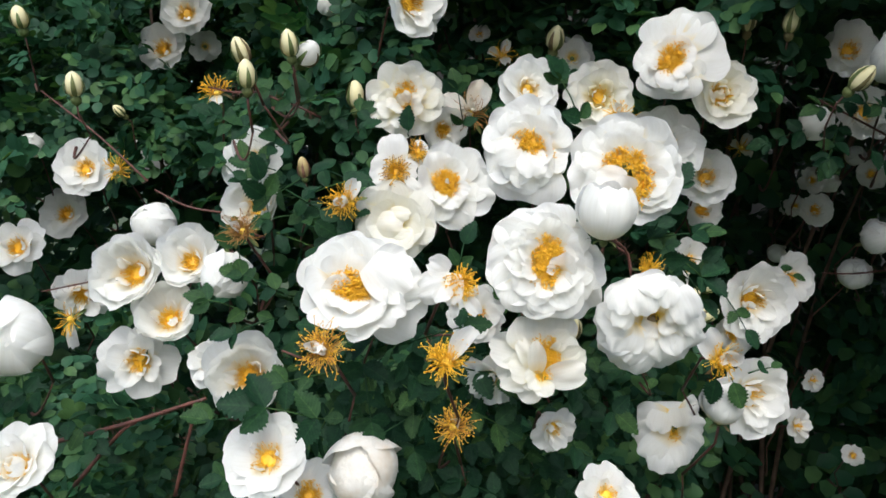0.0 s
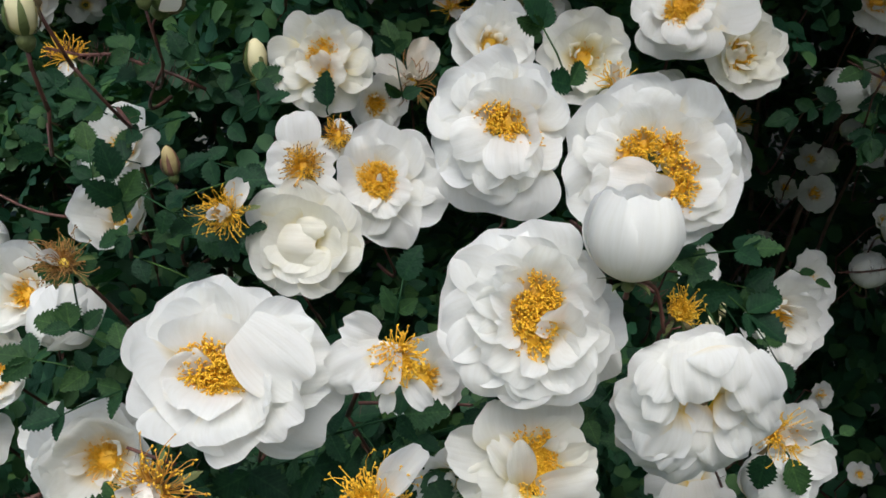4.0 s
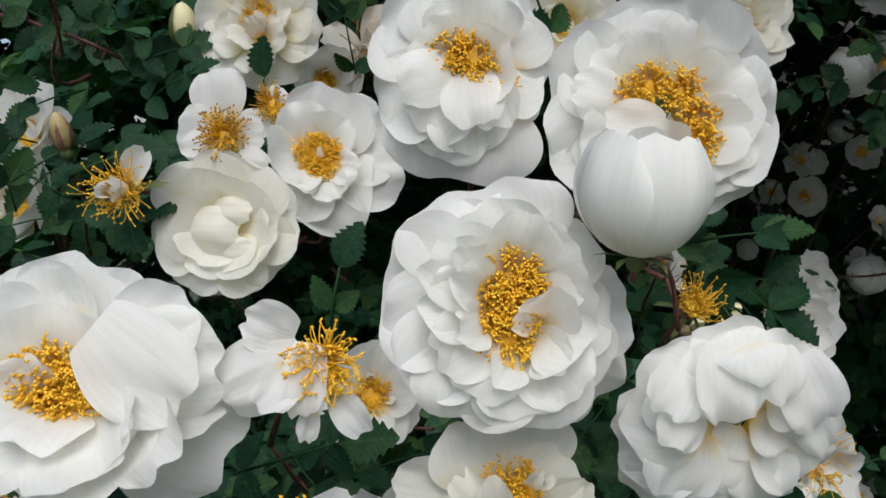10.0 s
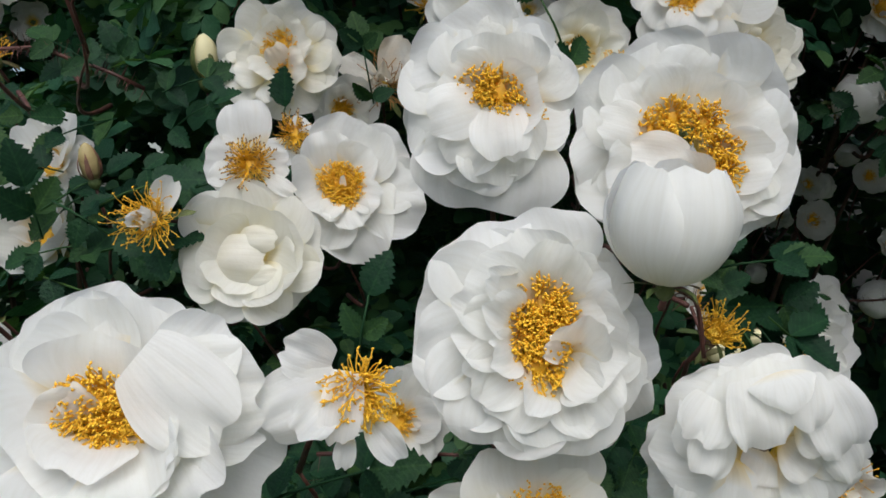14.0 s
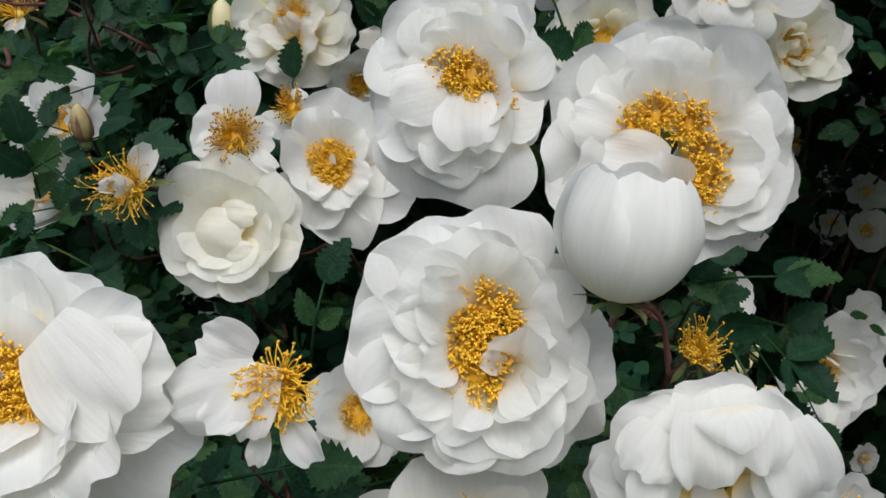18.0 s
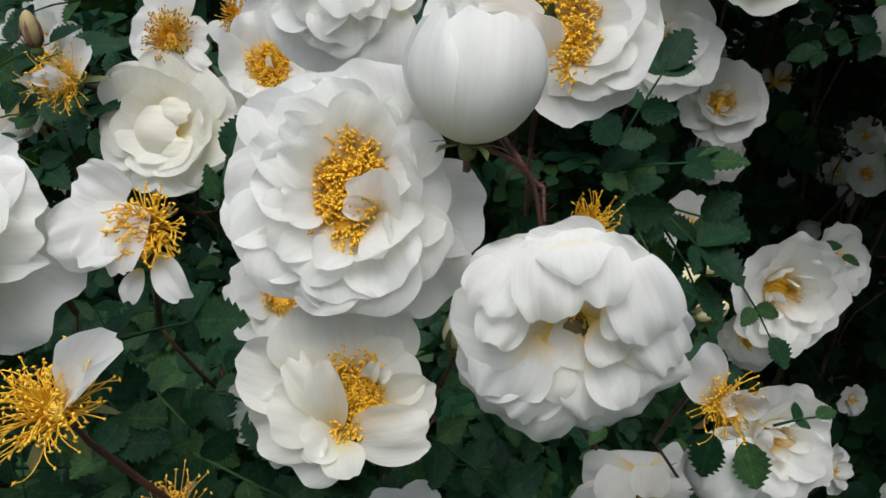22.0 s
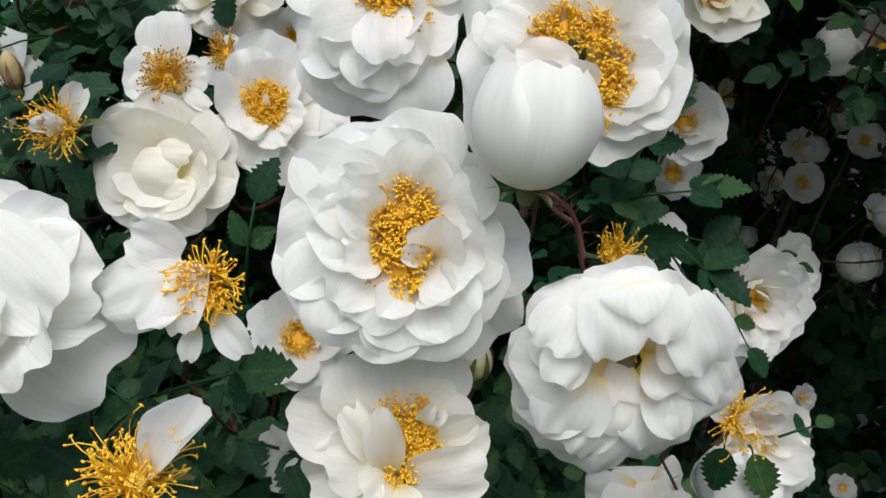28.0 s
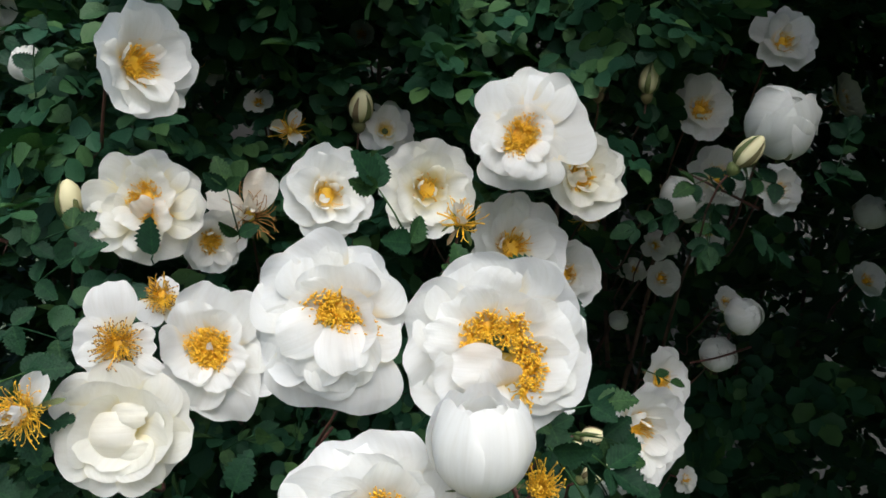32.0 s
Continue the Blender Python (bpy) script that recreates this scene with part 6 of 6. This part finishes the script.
def foliage(name, pts, length, seed, label, shape=TEMPLATE, shape_faces=TFACES):
    """Pinnate leaves at pts, seven leaflets each, in one mesh."""
    g = np.random.default_rng(seed)
    n = len(pts)
    along = np.stack([g.normal(0, 0.7, n), g.normal(-0.45, 0.5, n), g.normal(-0.05, 0.5, n)], -1)
    along /= np.linalg.norm(along, axis=1, keepdims=True)
    up = np.stack([g.normal(0, 0.45, n), g.normal(-0.55, 0.4, n), g.normal(0.8, 0.35, n)], -1)
    side = np.cross(up, along)
    side /= np.linalg.norm(side, axis=1, keepdims=True)
    up = np.cross(along, side)
    ln = length * g.uniform(0.7, 1.2, n)
    allv, allf, count = [], [], 0
    for s, sign in ((0.2, 1), (0.2, -1), (0.45, 1), (0.45, -1), (0.7, 1), (0.7, -1), (0.8, 0)):
        ang = np.radians(g.uniform(46, 70, n)) * sign + g.normal(0, 0.12, n)
        a = along * np.cos(ang)[:, None] + side * np.sin(ang)[:, None]
        tilt = g.normal(0, 0.25, n)[:, None]
        a = a + up * tilt * 0.6
        a /= np.linalg.norm(a, axis=1, keepdims=True)
        b = np.cross(up, a)
        b /= np.linalg.norm(b, axis=1, keepdims=True)
        c = np.cross(a, b)
        size = (ln * 0.36 * g.uniform(0.8, 1.15, n))[:, None, None]
        base = pts + along * (ln * s)[:, None]
        v = base[:, None, :] + size * (shape[None, :, 0:1] * a[:, None, :] + shape[None, :, 1:2] * b[:, None, :] + shape[None, :, 2:3] * c[:, None, :])
        allv.append(v.reshape(-1, 3))
        f = shape_faces[None] + (np.arange(n) * len(shape))[:, None, None] + count
        allf.append(f.reshape(-1, 3))
        count += n * len(shape)
    verts, faces = np.concatenate(allv), np.concatenate(allf)
    me = bpy.data.meshes.new(name)
    me.vertices.add(len(verts))
    me.vertices.foreach_set("co", verts.ravel().astype(np.float32))
    me.loops.add(len(faces) * 3)
    me.loops.foreach_set("vertex_index", faces.ravel().astype(np.int32))
    me.polygons.add(len(faces))
    me.polygons.foreach_set("loop_start", np.arange(0, len(faces) * 3, 3, dtype=np.int32))
    me.polygons.foreach_set("use_smooth", np.ones(len(faces), dtype=bool))
    me.materials.append(FOLIAGE)
    me.update(calc_edges=True)
    me.validate()
    return tagged(part(name, me, bush, label), kind="stuff")


g = np.random.default_rng(5)


def scattered(n, x, y, z):
    return np.stack([g.uniform(*x, n), g.uniform(*y, n), g.uniform(*z, n)], -1)


def within(p, c, r):
    """Keeps what lies inside an uneven rounded lump."""
    q = (p - np.array(c)) / np.array(r)
    bump = 1 + 0.10 * np.sin(5 * q[:, 0] + 2 * q[:, 2]) * np.sin(4 * q[:, 2] + 1) + 0.07 * np.sin(11 * q[:, 0] - 9 * q[:, 1])
    return p[(q ** 2).sum(1) < bump ** 2]


def sprays(count, x, y, z, length, seed, margin):
    """Single leaves, each with its leaflets, between the flowers."""
    p = scattered(count, x, y, z)
    for k, o in enumerate(p[clear_of_flowers(p, margin)]):
        q = random.Random(seed + k)
        way = Vector((q.gauss(0, 0.8), -0.3, q.gauss(0, 0.6))).normalized()
        reach = np.array([o + np.array(way) * length * u for u in (0.35, 0.7, 1.0)])
        if clear_of_flowers(reach, margin).all():
            leaf(tuple(o), way, (q.gauss(0, 0.35), -0.8, 0.8), length, 3, seed + k)


sprays(90, (-0.07, 0.10), (0.41, 0.49), (1.09, 1.185), 0.036, 2000, 0.014)
sprays(80, (0.13, 0.25), (0.45, 0.54), (1.12, 1.29), 0.036, 3000, 0.014)
sprays(80, (-0.15, -0.03), (0.48, 0.55), (1.23, 1.36), 0.036, 4000, 0.014)
sprays(70, (-0.16, -0.06), (0.44, 0.52), (1.12, 1.24), 0.036, 5000, 0.014)
sprays(70, (0.24, 0.50), (0.58, 0.68), (1.36, 1.50), 0.036, 6000, 0.014)
sprays(110, (-0.10, 0.26), (0.58, 0.68), (1.38, 1.52), 0.036, 8000, 0.010)
sprays(34, (0.10, 0.34), (0.58, 0.64), (1.39, 1.50), 0.036, 8500, 0.008)
p = scattered(260, (-0.32, 0.50), (0.0, 0.05), (1.02, 1.50))
p[:, 1] += front_of_bush(p[:, 0], p[:, 2]) - 0.045
p = p[clear_of_flowers(p, 0.016) & ~((p[:, 0] > 0.29) & (p[:, 2] < 1.31))]
for k, o in enumerate(p):
    q = random.Random(900 + k)
    way = Vector((q.gauss(0, 0.8), -0.35, q.gauss(0, 0.6))).normalized()
    if clear_of_flowers(np.array([o + np.array(way) * 0.04 * u for u in (0.35, 0.7, 1.0)]), 0.012).all():
        leaf(tuple(o), way, (q.gauss(0, 0.3), -0.8, 0.8), 0.038, 3, 900 + k)
p = scattered(7600, (-0.75, 0.85), (0.0, 0.30), (0.80, 1.85))
p[:, 1] = front_of_bush(p[:, 0], p[:, 2]) + 2.0 * p[:, 1] ** 2
p = p[clear_of_flowers(p, 0.012) & ~((p[:, 0] > 0.31) & (p[:, 2] < 1.31))]
back = scattered(1900, (-0.55, 0.36), (0.04, 0.20), (1.34, 1.75))
back[:, 1] += front_of_bush(back[:, 0], back[:, 2])
p = np.concatenate([p, back[clear_of_flowers(back, 0.008)]])
top = scattered(420, (-0.22, 0.17), (0.54, 0.60), (1.385, 1.58))
top[:, 1] += 0.7 * np.clip(top[:, 2] - 1.40, 0, 1)
p = np.concatenate([p, top[clear_of_flowers(top, 0.012)]])
crown = np.concatenate([scattered(1200, (-0.60, 0.30), (0.55, 0.66), (1.32, 1.56)), scattered(260, (0.02, 0.36), (0.58, 0.70), (1.385, 1.56))])
crown[:, 1] += 0.26 * np.clip((-0.05 - crown[:, 0]) / 0.12, 0, 1)
crown[:, 1] += 0.9 * np.clip(crown[:, 2] - 1.38, 0, 1)
crown = np.concatenate([crown, scattered(500, (-0.50, -0.10), (0.74, 0.86), (1.28, 1.50))])
p = np.concatenate([p, crown[clear_of_flowers(crown, 0.008)]])
foliage("outer_foliage", p, 0.038, 1, "dark green rose leaves on the outside of the bush")
p = np.concatenate([scattered(9500, (-1.5, 1.9), (0.95, 1.6), (0.35, 2.2)), scattered(10000, (-1.8, 2.4), (1.6, 2.35), (0.6, 2.4))])
p = within(p, (0.2, 1.5, 1.2), (1.7, 0.95, 1.15))
foliage("inner_foliage", p, 0.085, 2, "dark green rose leaves inside the bush", COARSE, CFACES)
# top growth, plus unseen overhang and side clumps added to shade the right
p = np.concatenate([within(scattered(3600, (-1.2, 1.5), (1.1, 1.8), (1.72, 2.25)), (0.2, 1.5, 1.2), (1.5, 0.8, 1.05)),
                    within(scattered(3800, (0.38, 1.4), (0.5, 1.1), (1.48, 1.9)), (0.87, 0.85, 1.65), (0.48, 0.45, 0.3)),
                    within(scattered(7500, (0.38, 1.5), (0.1, 1.0), (1.59, 1.9)), (0.88, 0.60, 1.62), (0.50, 0.44, 0.26)),
                    within(scattered(5200, (0.78, 1.5), (0.1, 1.2), (0.5, 1.75)), (1.15, 0.65, 1.15), (0.36, 0.55, 0.62)),
                    scattered(3600, (0.42, 1.4), (0.12, 0.74), (1.52, 1.62)),
                    within(scattered(5200, (0.50, 1.2), (-0.1, 0.5), (0.6, 1.6)), (0.86, 0.20, 1.1), (0.34, 0.30, 0.5)),
                    within(scattered(5200, (0.26, 1.0), (0.1, 0.9), (1.57, 1.9)), (0.64, 0.50, 1.73), (0.36, 0.40, 0.16))])
foliage("upper_foliage", p, 0.065, 3, "dark green rose leaves above and right of the bush, added to shade it", COARSE, CFACES)

# ---- the added unseen hedge behind the camera, the wall behind the bush, and the ground ----
def plain_wall(name, x0, x1, y0, y1, top, mat, label, category):
    v = [(x, y, z) for z in (0, top) for x, y in ((x0, y0), (x1, y0), (x1, y1), (x0, y1))]
    me = mesh_of(name, v, [(0, 3, 2, 1), (4, 5, 6, 7), (0, 1, 5, 4), (1, 2, 6, 5), (2, 3, 7, 6), (3, 0, 4, 7)], mat)
    me.polygons.foreach_set("use_smooth", [False] * 6)
    tagged(new(name, me), label, category, kind="structure")


# invented hedge, never in view: closes the south side and blocks the lowest sky
plain_wall("wall_south", -12, 12, -5.0, -4.6, 1.8, solid("dark_hedge_green", (0.012, 0.03, 0.012), (0.04, 0.07, 0.025), 0.9, 3.0, 0.8), "plain dark green hedge added out of view behind the camera", "hedge")
plain_wall("wall_north", -0.45, 7, 2.5, 2.8, 2.6, solid("weathered_boards", (0.03, 0.032, 0.03), (0.06, 0.06, 0.055), 0.9, 4.0, 0.6), "plain dark weathered wall behind the rose bush", "wall")

v = [(-200, -200, 0), (200, -200, 0), (200, 200, 0), (-200, 200, 0)]
GRASS = solid("grass_and_soil", (0.02, 0.035, 0.012), (0.06, 0.085, 0.03), 0.9, 6.0, 0.8)
tagged(new("ground", mesh_of("ground", v, [(0, 1, 2, 3)], GRASS)), "dark grass under the rose bush", "ground", kind="structure")
